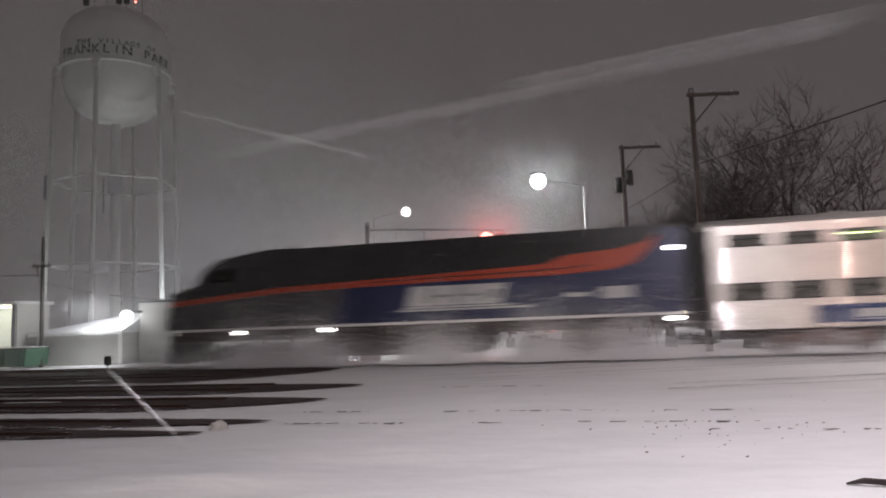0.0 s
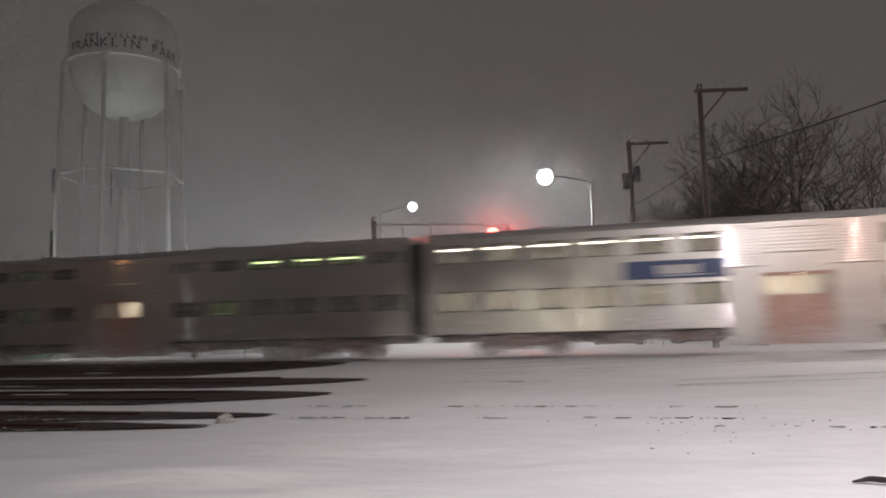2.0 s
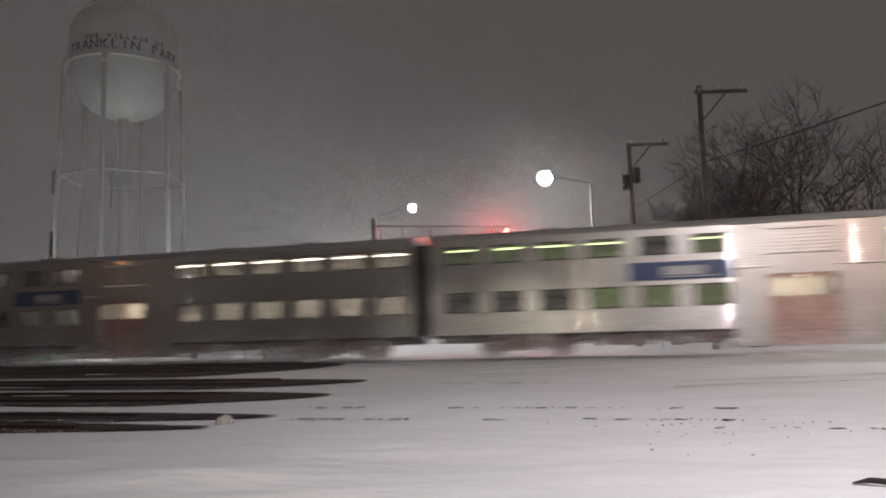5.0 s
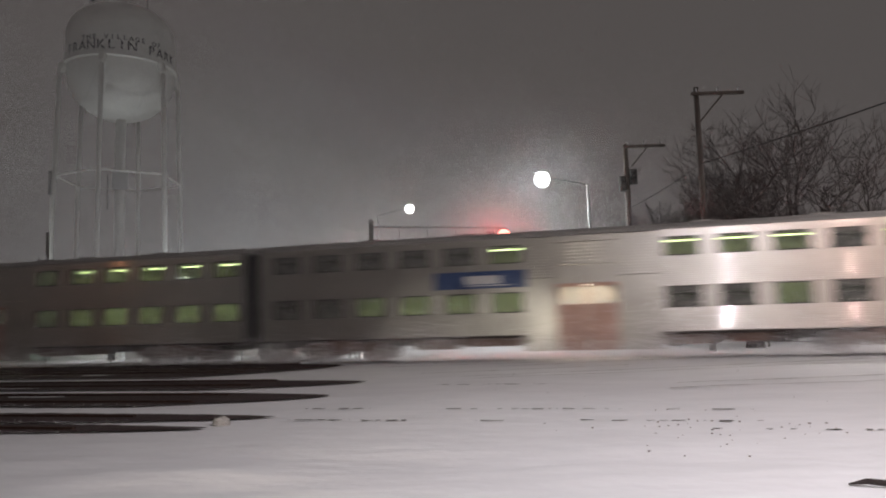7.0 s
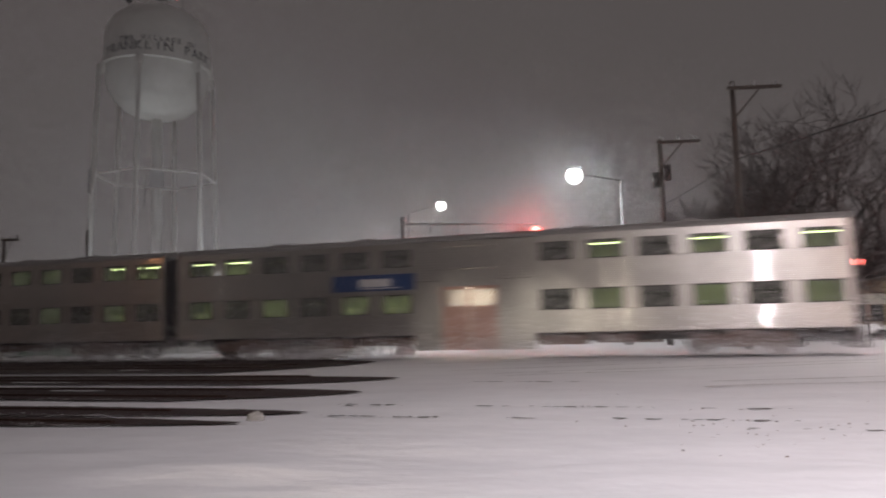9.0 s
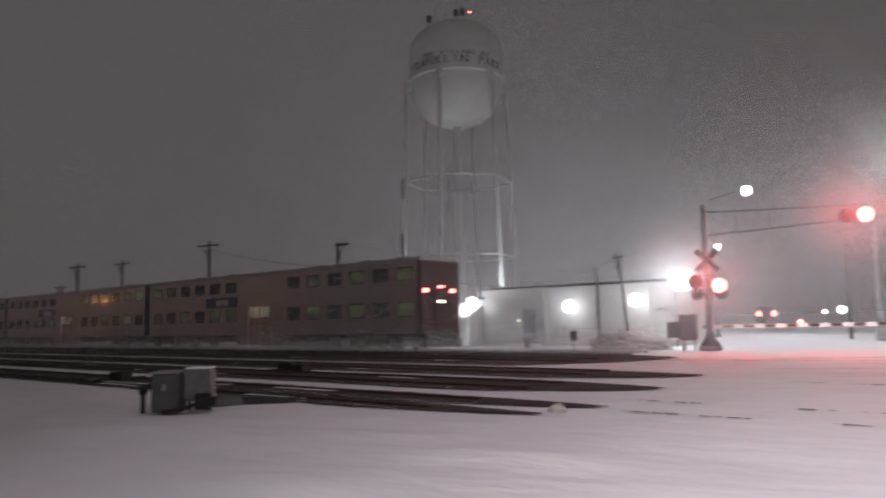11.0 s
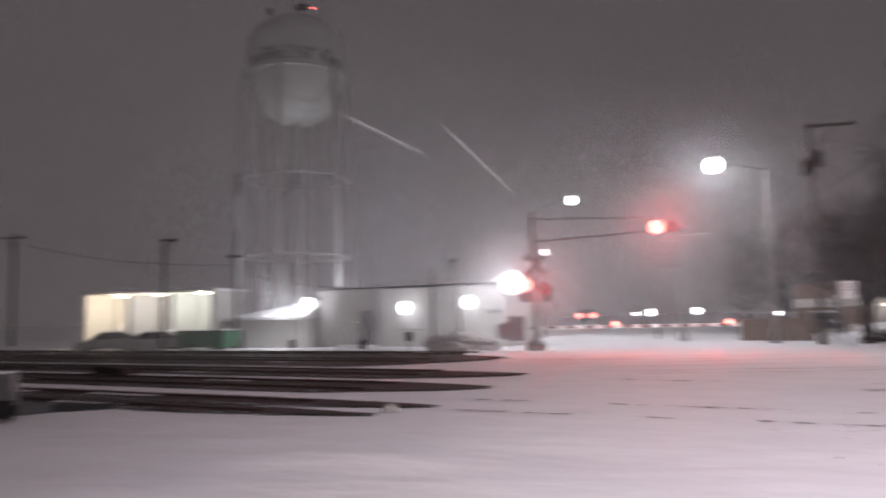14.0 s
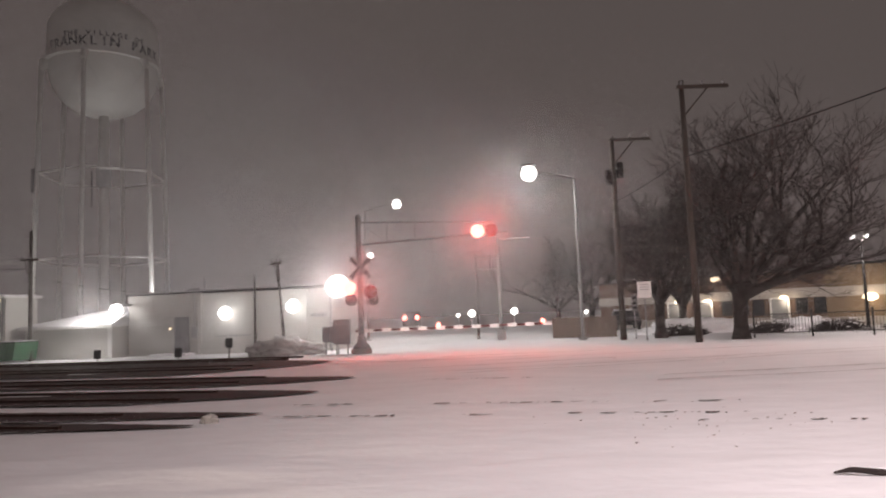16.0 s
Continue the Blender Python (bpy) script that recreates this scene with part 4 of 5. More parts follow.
def build_locomotive():
    c = thing("locomotive", Matrix.Identity(4), "blue and black diesel locomotive with an orange-red stripe", "locomotive")
    W = CAR_W
    L = LOCO_LEN
    sill = 1.62
    stripe_hi = [(0.05, 2.8), (5.15, 3.2), (11.9, 3.41), (15.9, 3.56), (16.7, 3.84), (18.6, 3.98), (19.6, 4.2), (20.0, 4.46)]
    stripe_lo = [(0.0, 2.58), (5.15, 2.98), (11.9, 3.11), (16.5, 3.14), (18.3, 3.24), (19.1, 3.45), (19.7, 3.95)]
    part("upper_body", slab([(0.1, 3.12), (1.27, 3.45), (1.62, 4.0), (2.34, 4.45), (3.2, 4.6), (20.05, 4.62), (20.0, 4.47)] + stripe_hi[::-1][1:], 0.06, W - 0.06), BLACKPAINT, c, "black upper body")
    part("roof", slab([(2.6, 4.56), (3.9, 4.74), (4.7, 4.82), (6.0, 4.78), (L - 0.6, 4.78), (L - 0.4, 4.64), (3.2, 4.61)], 0.3, W - 0.3), BLACKPAINT, c, "black rounded roof")
    part("stripe", slab(stripe_hi + stripe_lo[::-1], 0.05, W - 0.05), ORANGE, c, "orange-red stripe that widens to the rear")
    part("stripe_line", slab([(9.0, 3.19), (16.3, 3.32), (17.6, 3.42), (17.6, 3.46), (16.3, 3.37), (9.0, 3.23)], 0.044, 0.05), BLACKPAINT, c)
    part("nose", slab([(-0.1, sill), (7.3, sill), (8.0, 3.02), (5.15, 2.97), (0.0, 2.57)], 0.055, W - 0.055), NOSEPAINT, c, "dark grey lower nose and cab side")
    part("lower_body", slab([(7.32, sill), (L - 0.35, sill), (L - 0.35, 4.62), (20.07, 4.62), (20.02, 4.45), (19.72, 3.94), (19.12, 3.44), (18.3, 3.23), (16.5, 3.13), (11.9, 3.1), (8.02, 3.03)], 0.055, W - 0.055), BLUE, c, "blue lower body")
    part("sill_line", boxes((0.2, L - 0.4, 0.02, 0.06, sill - 0.1, sill + 0.0)), WHITEPAINT, c, "white line along the sill")
    part("frame", boxes((0.3, L - 0.3, 0.1, W - 0.1, 1.1, sill - 0.1)), UNDER, c)
    part("fuel_tank", slab([(7.2, 0.35), (13.2, 0.35), (13.6, 0.6), (13.6, 1.12), (6.8, 1.12), (6.8, 0.6)], 0.25, W - 0.25, 0.05), UNDER, c)
    truck(c, 4.1, 3, UNDER)
    truck(c, L - 4.1, 3, UNDER)
    part("pilot", slab([(-0.3, 0.25), (0.4, 0.2), (0.4, 1.4), (0.0, 1.4)], 0.2, W - 0.2), BLACKPAINT, c)
    part("cab_window", slab([(1.75, 3.5), (3.3, 3.55), (3.3, 4.1), (2.1, 4.05)], 0.045, 0.06), CABGLASS, c)
    part("windscreen", slab([(1.3, 3.5), (1.36, 3.46), (1.7, 4.0), (1.6, 4.02)], 0.3, W - 0.3), CABGLASS, c)
    # slanted white block with dark slots and two long lines under it, no letters
    lean = lambda x0, x1, z0, z1, y0, y1: slab([(x0 + 0.3 * (z0 - 2.2), z0), (x1 + 0.3 * (z0 - 2.2), z0), (x1 + 0.3 * (z1 - 2.2), z1), (x0 + 0.3 * (z1 - 2.2), z1)], y0, y1)
    part("emblem", lean(10.5, 14.2, 2.2, 2.95, 0.038, 0.053), EMBLEM, c, "slanted white block emblem")
    for x0, x1, z0, z1 in ((11.25, 11.4, 2.28, 2.86), (11.55, 12.2, 2.5, 2.6), (12.35, 12.5, 2.28, 2.86), (12.65, 13.3, 2.5, 2.6), (13.45, 13.55, 2.28, 2.7), (13.7, 14.05, 2.4, 2.72)):
        part("emblem_slot", lean(x0, x1, z0, z1, 0.033, 0.038), GREYPAINT, c)
    for x0, x1, z0, z1 in ((10.3, 15.4, 2.0, 2.07), (10.4, 14.7, 2.1, 2.17)):
        part("emblem_line", lean(x0, x1, z0, z1, 0.038, 0.053), EMBLEM, c)
    for x0, x1, z0, z1 in ((16.6, 17.5, 2.3, 2.45), (17.9, 19.0, 2.2, 2.62)):
        part("marking_bar", boxes((x0, x1, 0.035, 0.053, z0, z1)), EMBLEM, c)
    for x, z in ((3.28, 1.42), (7.14, 1.42), (L - 0.72, 3.9), (L - 0.8, 1.4)):
        part("marker_lamp", boxes((x - 0.14, x + 0.14, 0.0, 0.06, z - 0.07, z + 0.07), bevel=0.02), MARKER, c, "bright white step lamp")
    for x in (5.6, 8.3, 11.0, 13.7, 16.4):
        part("roof_fan", tubes(((x, W / 2, 4.76), (x, W / 2, 4.84), 0.6), sides=18), BLACKPAINT, c)
        part("side_grille", flutes(x - 0.9, x + 0.9, 3.95, 4.4, 0.055, 0.09), BLACKPAINT, c)
    part("horn", tubes(((5.0, 0.9, 4.8), (5.5, 0.9, 4.98), 0.06, 0.1)), GALV, c)
    part("headlamp", boxes((0.28, 0.36, W / 2 - 0.3, W / 2 + 0.3, 2.9, 3.1)), MARKER, c)
    part("rear_steps", boxes((L - 0.75, L - 0.35, 0.05, 0.35, 0.45, 0.55), (L - 0.75, L - 0.35, 0.05, 0.35, 0.85, 0.95), (L - 0.75, L - 0.35, 0.05, 0.35, 1.2, 1.3)), GALV, c)
    part("handrail", tubes(((L - 0.4, 0.04, 1.5), (L - 0.4, 0.04, 2.9), 0.02)), GALV, c)
    part("handrail", tubes(((0.6, 0.04, 1.5), (0.6, 0.04, 2.4), 0.02)), GALV, c)
    return c


def build_train():
    specs = [("silver double-deck railway coach, mostly dark green windows", True, DIMTUBE, "low", (0.35, 0.22)),
             ("silver double-deck railway coach with brightly lit windows", False, TUBE, "mid", (0.92, 0.96)),
             ("silver double-deck railway coach with brightly lit windows", False, TUBE, "mid", (0.92, 0.96)),
             ("silver double-deck railway coach with dim green windows", True, DIMTUBE, "mid", (0.7, 1.0)),
             ("silver double-deck railway coach with dim green windows", True, DIMTUBE, "mid", (0.42, 0.6)),
             ("silver double-deck cab coach with lit red tail lamps", True, DIMTUBE, "mid", (0.5, 0.4))]
    cars = [(build_locomotive(), -LOCO_LEN - 0.15)]
    for k, (label, tint, lit, logo, share) in enumerate(specs):
        small = dict(low=(1.9, 2.5), high=(3.76, 4.2), half_w=0.66) if k == 0 else {}
        cars.append((build_coach(label, tint, lit, logo, share, 20 + k, cab=k == 5, **small), 0.3 + k * CAR_PITCH))
    # snow whirled up along the whole train, denser low down and in gusts
    rng = np.random.default_rng(8)
    x = rng.uniform(-LOCO_LEN - 2, 6 * CAR_PITCH + 12, 400000)
    gust = np.array([0.5 + 0.5 * noise.noise((v * 0.35, 2.0, 0.0)) + 0.4 * noise.noise((v * 1.1, 7.0, 0.0)) for v in x])
    keep = rng.random(len(x)) < gust
    x, gust = x[keep], gust[keep]
    z = 0.06 + rng.exponential(0.42, len(x)) * (0.4 + gust)
    y = rng.uniform(-1.3, 0.6, len(x))
    # thicker puffs from under the locomotive
    puff = rng.choice((-17.0, -14.5, -9.5, -5.5, -2.5), 70000)
    x = np.concatenate((x, puff + rng.normal(0, 0.8, len(puff))))
    y = np.concatenate((y, rng.uniform(-1.6, 0.2, len(puff))))
    z = np.concatenate((z, 0.06 + rng.exponential(0.5, len(puff))))
    cars.append((snowfall("blown_snow", np.stack([x, y, z], 1), 0.028, rng, "fine snow whirled up by the passing train"), 0.0))
    return cars


# ---- right-hand side of the road ----
def build_school():
    # long face runs away from the near corner
    near, far = Vector((24.0, 45.5, 0)), Vector((13.0, 59.7, 0))
    ang = math.degrees(math.atan2(near.y - far.y, near.x - far.x))
    b = thing("brick_building", Matrix.Translation(far) @ pose(0, 0, 0, 0, 0, ang), "low brown brick building with a pale stone band", "building")
    Lf = (near - far).length
    part("wall", boxes((0, Lf, 0, 12, 0, 3.5)), BRICK, b)
    part("stone_band", boxes((-0.04, Lf - 0.01, -0.05, 0.0, 1.78, 2.4)), BAND, b)
    part("plinth", boxes((-0.04, Lf - 0.01, -0.06, 0.0, 0, 0.55)), BAND, b)
    part("roof", boxes((-0.1, Lf + 0.1, -0.12, 12.1, 3.5, 3.6)), BLACKIRON, b)
    # wing wall coloured as if lamplit
    part("wing", boxes((Lf + 0.02, Lf + 16, -0.1, 12, 0, 3.6)), LITBRICK, b, "brick wing of the building, lamplight put into its paler colour")
    part("wing_band", boxes((Lf + 0.03, Lf + 16, -0.14, -0.1, 1.75, 2.35)), BAND, b)
    part("wing_plinth", boxes((Lf + 0.03, Lf + 16, -0.16, -0.1, 0, 0.5)), BAND, b)
    part("wing_roof", boxes((Lf + 0.12, Lf + 16.2, -0.25, 12, 3.6, 3.75)), BLACKIRON, b)
    for x in (7.1, 9.5, 15.0):
        d = part("doorway", boxes((x - 0.55, x + 0.55, -0.09, -0.05, 0, 1.75)), GREYPAINT, b)
        part("door_frame", boxes((x - 0.65, x - 0.55, -0.12, -0.05, 0, 1.85), (x + 0.55, x + 0.65, -0.12, -0.05, 0, 1.85), (x - 0.65, x + 0.65, -0.12, -0.05, 1.75, 1.85)), WHITEPAINT, d)
        part("wall_lamp", ball(0.17, (x + 0.4, -0.3, 1.85), (1.4, 1, 0.6)), WARMLAMP, b, "warm lamp over a doorway")
        lamp("door_light", b.matrix_world @ Vector((x + 0.4, -0.5, 1.65)), 34, (1, 0.9, 0.76), 0.15)
    for x in (11.2, 12.4, 13.5, 16.4, 17.6):
        part("window", boxes((x - 0.4, x + 0.4, -0.03, 0.0, 0.75, 1.75)), BLACKPAINT, b, "dark window")
    part("wall_lamp", ball(0.22, (10.6, -0.3, 3.3), (1.6, 1, 0.7)), WARMLAMP, b, "warm lamp high on the wall")
    part("wall_lamp", ball(0.3, (Lf + 2.7, -0.35, 1.65), (1.4, 0.8, 0.8)), WARMLAMP, b, "warm oval wall lamp", True)
    lamp("door_light", b.matrix_world @ Vector((Lf + 2.7, -1.2, 1.8)), 40, (1, 0.88, 0.7), 0.2)


def build_fence():
    a, b = Vector((14.0, 32.9, 0)), Vector((30.0, 26.5, 0))
    ang = math.degrees(math.atan2(b.y - a.y, b.x - a.x))
    f = thing("fence", Matrix.Translation(a) @ pose(0, 0, 0, 0, 0, ang), "black iron railing fence", "fence")
    Lf = (b - a).length
    for z in (0.2, 1.0):
        part("rail", boxes((0, Lf, -0.015, 0.015, z - 0.02, z + 0.02)), BLACKIRON, f)
    first = None
    x = 0.0
    k = 0
    while x < Lf:
        if k % 18 == 0:
            part("post", boxes((x - 0.04, x + 0.04, -0.04, 0.04, 0, 1.2)), BLACKIRON, f)
        elif first is None:
            first = part("picket", tubes(((0, 0, 0.1), (0, 0, 1.08), 0.01), sides=4), BLACKIRON, f)
            first.matrix_basis = pose(x, 0, 0)
        else:
            p = new("picket", first.data)
            p.parent, p.matrix_basis = f, pose(x, 0, 0)
        x += 0.13
        k += 1


def mound(name, place, size, seed, label, mat=None):
    bm = bmesh.new()
    bmesh.ops.create_icosphere(bm, subdivisions=5, radius=1)
    for v in bm.verts:
        k = 1 + 0.3 * noise.noise(v.co * 1.6 + Vector((seed, 0, 0))) + 0.16 * noise.noise(v.co * 4 + Vector((seed, 5, 0))) + 0.2 * abs(noise.noise(v.co * 6 + Vector((seed, 9, 0)))) + 0.16 * noise.noise(v.co * 13 + Vector((seed, 2, 7)))
        v.co = Vector((v.co.x * size[0] * k, v.co.y * size[1] * k, max(v.co.z * size[2] * k, -0.1)))
    ob = mesh_object(name, bm, mat or SNOW_CAP, True)
    ob.matrix_world = Matrix.Translation(place)
    tagged(ob, label, "snow mound" if mat in (None, SLUSH) else "rock")


def build_hedge(place, w):
    """A clipped leafless shrub: short upright twigs over a dark core, with a little snow on top."""
    h = thing("shrub", Matrix.Translation(place), "low dark leafless shrub dusted with snow", "shrub", "shrubs by the fence")
    rng = random.Random(int(place[0] * 10))
    twigs, cap = bmesh.new(), bmesh.new()
    for k in range(420):
        a, u = rng.uniform(0, math.tau), math.sqrt(rng.random())
        x, y = w * u * math.cos(a), 0.5 * u * math.sin(a)
        top = 0.62 * math.sqrt(max(0.05, 1 - u * u)) + rng.uniform(-0.08, 0.06)
        tube(twigs, (x * 0.8, y * 0.7, 0), (x + rng.uniform(-0.12, 0.12), y + rng.uniform(-0.1, 0.1), top), 0.022, 0.008, sides=3)
        if k % 7 == 0:
            bmesh.ops.create_icosphere(cap, subdivisions=1, radius=rng.uniform(0.04, 0.09), matrix=Matrix.Translation((x, y, top)) @ Matrix.Diagonal((1.6, 1, 0.4, 1)))
    part("bush", twigs, TWIG, h)
    part("snow_cover", cap, SNOW_CAP, h)


def build_signs():
    s = thing("sign", Matrix.Translation((9.6, 34.4, 0)) @ pose(0, 0, 0, 0, 0, -8), "white rectangular road sign on a thin post", "road sign")
    part("post", tubes(((0, 0, 0), (0, 0, 2.8), 0.03)), GALV, s)
    part("board", boxes((-0.32, 0.32, -0.05, -0.03, 2.0, 2.75)), WHITEPAINT, s)
    for z in (2.62, 2.5, 2.38):
        part("text_bar", boxes((-0.2, 0.2, -0.055, -0.05, z - 0.015, z + 0.015)), CABINET, s)
    s = thing("sign", Matrix.Translation((9.75, 36.9, 0)), "narrow grey sign with dark bars on a thin post", "road sign")
    part("post", tubes(((0, 0, 0), (0, 0, 2.2), 0.03)), GALV, s)
    part("board", boxes((-0.15, 0.15, -0.05, -0.03, 1.4, 2.2)), CABINET, s)
    for z in (2.05, 1.8, 1.55):
        part("text_bar", boxes((-0.1, 0.1, -0.055, -0.05, z - 0.06, z + 0.06)), BLACKIRON, s)


def build_foreground():
    b = thing("switch_box", Matrix.Translation((-10.2, 10.05, 0)) @ pose(0, 0, 0, 0, 0, 28), "grey metal switch heater box in the snow", "trackside box")
    part("body", boxes((-0.5, -0.03, -0.3, 0.25, 0.02, 0.7), bevel=0.02), DARKCABINET, b, "dark weathered steel case")
    part("lid", boxes((-0.53, -0.01, -0.33, 0.28, 0.7, 0.74), bevel=0.01), CABINET, b)
    part("hasp", boxes((-0.3, -0.24, -0.32, -0.3, 0.4, 0.52), bevel=0.008), GALV, b)
    part("fan_case", boxes((0.0, 0.48, -0.12, 0.36, 0.2, 0.76), bevel=0.03), FANCASE, b, "pale grey fan case with snow on top")
    part("fan_case_snow", boxes((0.02, 0.46, -0.08, 0.34, 0.76, 0.79), bevel=0.012), SNOW_CAP, b)
    for x in (0.06, 0.42):
        part("leg", tubes(((x, 0.1, 0), (x, 0.1, 0.22), 0.03)), BLACKIRON, b)
    part("motor", tubes(((0.3, -0.3, 0.2), (0.56, -0.3, 0.2), 0.15), ((0.56, -0.3, 0.2), (0.66, -0.3, 0.2), 0.08), sides=14), BLACKIRON, b, "round black blower motor")
    part("pipe", tubes(((0.02, -0.34, 0.06), (0.3, -0.34, 0.16), 0.03), ((-0.3, -0.34, 0.04), (0.02, -0.34, 0.06), 0.03)), BLACKIRON, b)
    duct = thing("heater_duct", Matrix.Translation((-10.12, 11.01, 0)) @ pose(0, 0, 0, 0, 0, 47), "low grey steel heater duct lying beside the rail", "duct")
    part("pan", slab([(-0.55, 0.0), (0.35, 0.0), (0.3, 0.17), (-0.5, 0.22)], -0.15, 0.2, 0.02), DARKCABINET, duct)
    part("nozzle", slab([(0.3, 0.0), (1.5, 0.0), (1.45, 0.07), (0.35, 0.14)], -0.08, 0.12, 0.015), BLACKIRON, duct)
    s = thing("stake", Matrix.Translation((-10.75, 9.6, 0)), "short dark stake with a square cap", "stake")
    part("shaft", tubes(((0, 0, 0), (0, 0, 0.33), 0.04)), BLACKIRON, s)
    part("cap", boxes((-0.06, 0.06, -0.06, 0.06, 0.33, 0.44), bevel=0.02), BLACKIRON, s)
    c = thing("relay_house", Matrix.Translation((-23.0, 13.4, 0)) @ pose(0, 0, 0, 0, 0, 58), "grey metal signal relay house with an overhanging roof", "relay house")
    part("shell", boxes((-3.2, 0, 0, 2.2, 0, 2.85)), CABINET, c)
    part("roof", boxes((-3.4, 0.2, -0.2, 2.4, 2.85, 2.97), bevel=0.03), GALV, c)
    part("door", boxes((-2.0, -1.0, -0.05, 0, 0.1, 2.2)), GREYPAINT, c)
    part("gutter_bracket", boxes((0.15, 0.22, -0.15, -0.05, 2.55, 2.85)), BLACKIRON, c)
    mound("rock", (-3.75, 11.85, 0.02), (0.14, 0.11, 0.09), 3, "pale stone dusted with snow beside the track", STONE)
    st = thing("branch", Matrix.Translation((3.66, 6.52, -0.02)) @ pose(0, 0, 0, 0, 0, -24), "dark broken branch half buried in snow", "branch")
    part("stem", tubes(((-0.26, 0.0, 0.02), (-0.12, 0.02, 0.05), 0.008, 0.026), ((-0.12, 0.02, 0.05), (0.1, -0.01, 0.045), 0.026, 0.03), ((0.1, -0.01, 0.045), (0.3, -0.02, 0.03), 0.03, 0.026), ((0.3, -0.02, 0.03), (0.6, -0.04, 0.03), 0.026, 0.016), sides=7), BARK, st)
    part("branch_snow", tubes(((-0.1, 0.03, 0.075), (0.1, 0.0, 0.072), 0.006, 0.012), ((0.1, 0.0, 0.072), (0.5, -0.03, 0.055), 0.012, 0.006), sides=6), SNOW_CAP, st)
    # small switch gear on the tracks
    for d, n in ((-20.0, 15.6), (-18.9, 15.2), (-21.5, 10.6)):
        g = thing("switch_machine", along(d, n), "low dark switch machine between the rails", "switch machine", "switch machines")
        part("case", boxes((-0.35, 0.35, -0.2, 0.2, 0.0, 0.25), bevel=0.03), UNDER, g)
        part("rod", tubes(((0, -0.8, 0.06), (0, 0.8, 0.06), 0.03)), UNDER, g)


# ---- lights of waiting traffic ----
def build_vehicle(place, turn, label, front):
    v = thing("vehicle", Matrix.Translation(place) @ pose(0, 0, 0, 0, 0, turn), label, "car", "waiting cars")
    part("body", slab([(0, 0.35), (0.05, 0.8), (0.9, 0.95), (1.5, 1.5), (3.0, 1.55), (3.9, 1.0), (4.4, 0.9), (4.4, 0.35)], 0, 1.75, 0.05), DARKCAR, v)
    for y in (0.3, 1.45):
        part("headlight" if front else "tail_light", ball(0.17, (-0.02, y, 0.72), (0.4, 1, 1)), WHITELAMP if front else REDLAMP, v)
    for x in (0.85, 3.5):
        for y in (0.02, 1.55):
            part("wheel", tubes(((x, y, 0.32), (x, y + 0.2, 0.32), 0.32), sides=14), RUBBER, v)


def build_van(m):
    v = thing("van", m, "dark van with lit red tail lights beyond the crossing", "van")
    part("body", slab([(0, 0.45), (0.0, 1.9), (0.12, 2.15), (3.6, 2.2), (4.2, 1.5), (5.1, 1.25), (5.2, 0.45)], 0, 1.85, 0.06), DARKCAR, v)
    part("rear_window", boxes((-0.02, 0.0, 0.3, 1.55, 1.5, 1.95)), BLACKPAINT, v)
    part("bumper", boxes((-0.1, 0.0, 0.05, 1.8, 0.4, 0.6), bevel=0.02), GALV, v)
    for y in (0.22, 1.63):
        part("tail_light", ball(0.24, (-0.03, y, 1.5), (0.4, 1, 1.1)), REDLAMP, v, "lit red tail light", True)
    for x in (0.95, 4.2):
        for y in (0.02, 1.62):
            part("wheel", tubes(((x, y, 0.34), (x, y + 0.21, 0.34), 0.34), sides=14), RUBBER, v)


build_ground()
build_tracks()
for k, (a, b) in enumerate((((0.5, 19.5), (14, 22)), ((0.2, 20.4), (14, 23.1)), ((1.5, 24.5), (12, 26.5)), ((0, 27.5), (6, 27.8)), ((4.5, 15.5), (18, 17.0)), ((5.0, 16.6), (18, 18.2)), ((-1.0, 22.0), (5.5, 23.4)), ((-2.2, 25.8), (3.0, 26.0)))):
    tagged(mesh_object("wheel_rut", build_rut(((*a, 0), (*b, 0)), 0.07, k * 3.1), SLUSH), "faint dirty wheel rut in the snowy road", "wheel rut", kind="structure")
# clumps of snow along the edges of the bare track bed
rng = np.random.default_rng(31)
spots = []
for a, b, end in BARE[:5]:
    for n in (a, b):
        d = end - 1.5 - rng.exponential(11, 700)
        spots.append(np.stack([d, n + rng.normal(0, 0.11, len(d)), np.full(len(d), 0.03)], 1))
grains = snowfall("snow_clump", np.concatenate(spots), 0.009, rng, "small clumps of snow along the dark ballast")
grains.matrix_world = along(0, 0)
tagged(grains, "small clumps of snow along the dark ballast", "snow clumps", kind="stuff")
rng = random.Random(12)
clods = bmesh.new()
for k in range(60):
    x, y = rng.gauss(3.6, 0.9), rng.gauss(9.9, 0.9)
    if k % 5 == 0:
        x, y = rng.uniform(0, 9), rng.uniform(12, 24)
    r = rng.uniform(0.006, 0.016)
    bmesh.ops.create_icosphere(clods, subdivisions=1, radius=r, matrix=Matrix.Translation((x, y, 0.0)) @ Matrix.Diagonal((1.4, 1, 0.5, 1)))
tagged(mesh_object("snow_clod", clods, DIRTY_STEEL), "small dirty clods of snow kicked up on the road", "snow clods", kind="stuff")
build_tower()
build_warehouse()
build_canopy()
build_shed()
build_dumpster(along(-34.9, 32.2))
build_car(along(-42.6, 30.9, -0.3, 35), GREYPAINT, "grey parked car dusted with snow by the shed")
build_car(along(-38.6, 30.9, -0.3, 30), CABINET, "grey parked car dusted with snow by the shed")
build_crossing_mast()
build_far_signal()
for d, n, h, lab in ((-25.3, 31.2, 0.15, "dark marker post beside the far track"), (-20.8, 31.2, 0.12, "dark marker post beside the far track"), (-18.1, 31.2, 0.5, "dark marker post beside the far track")):
    build_marker(along(d, n), h, lab)
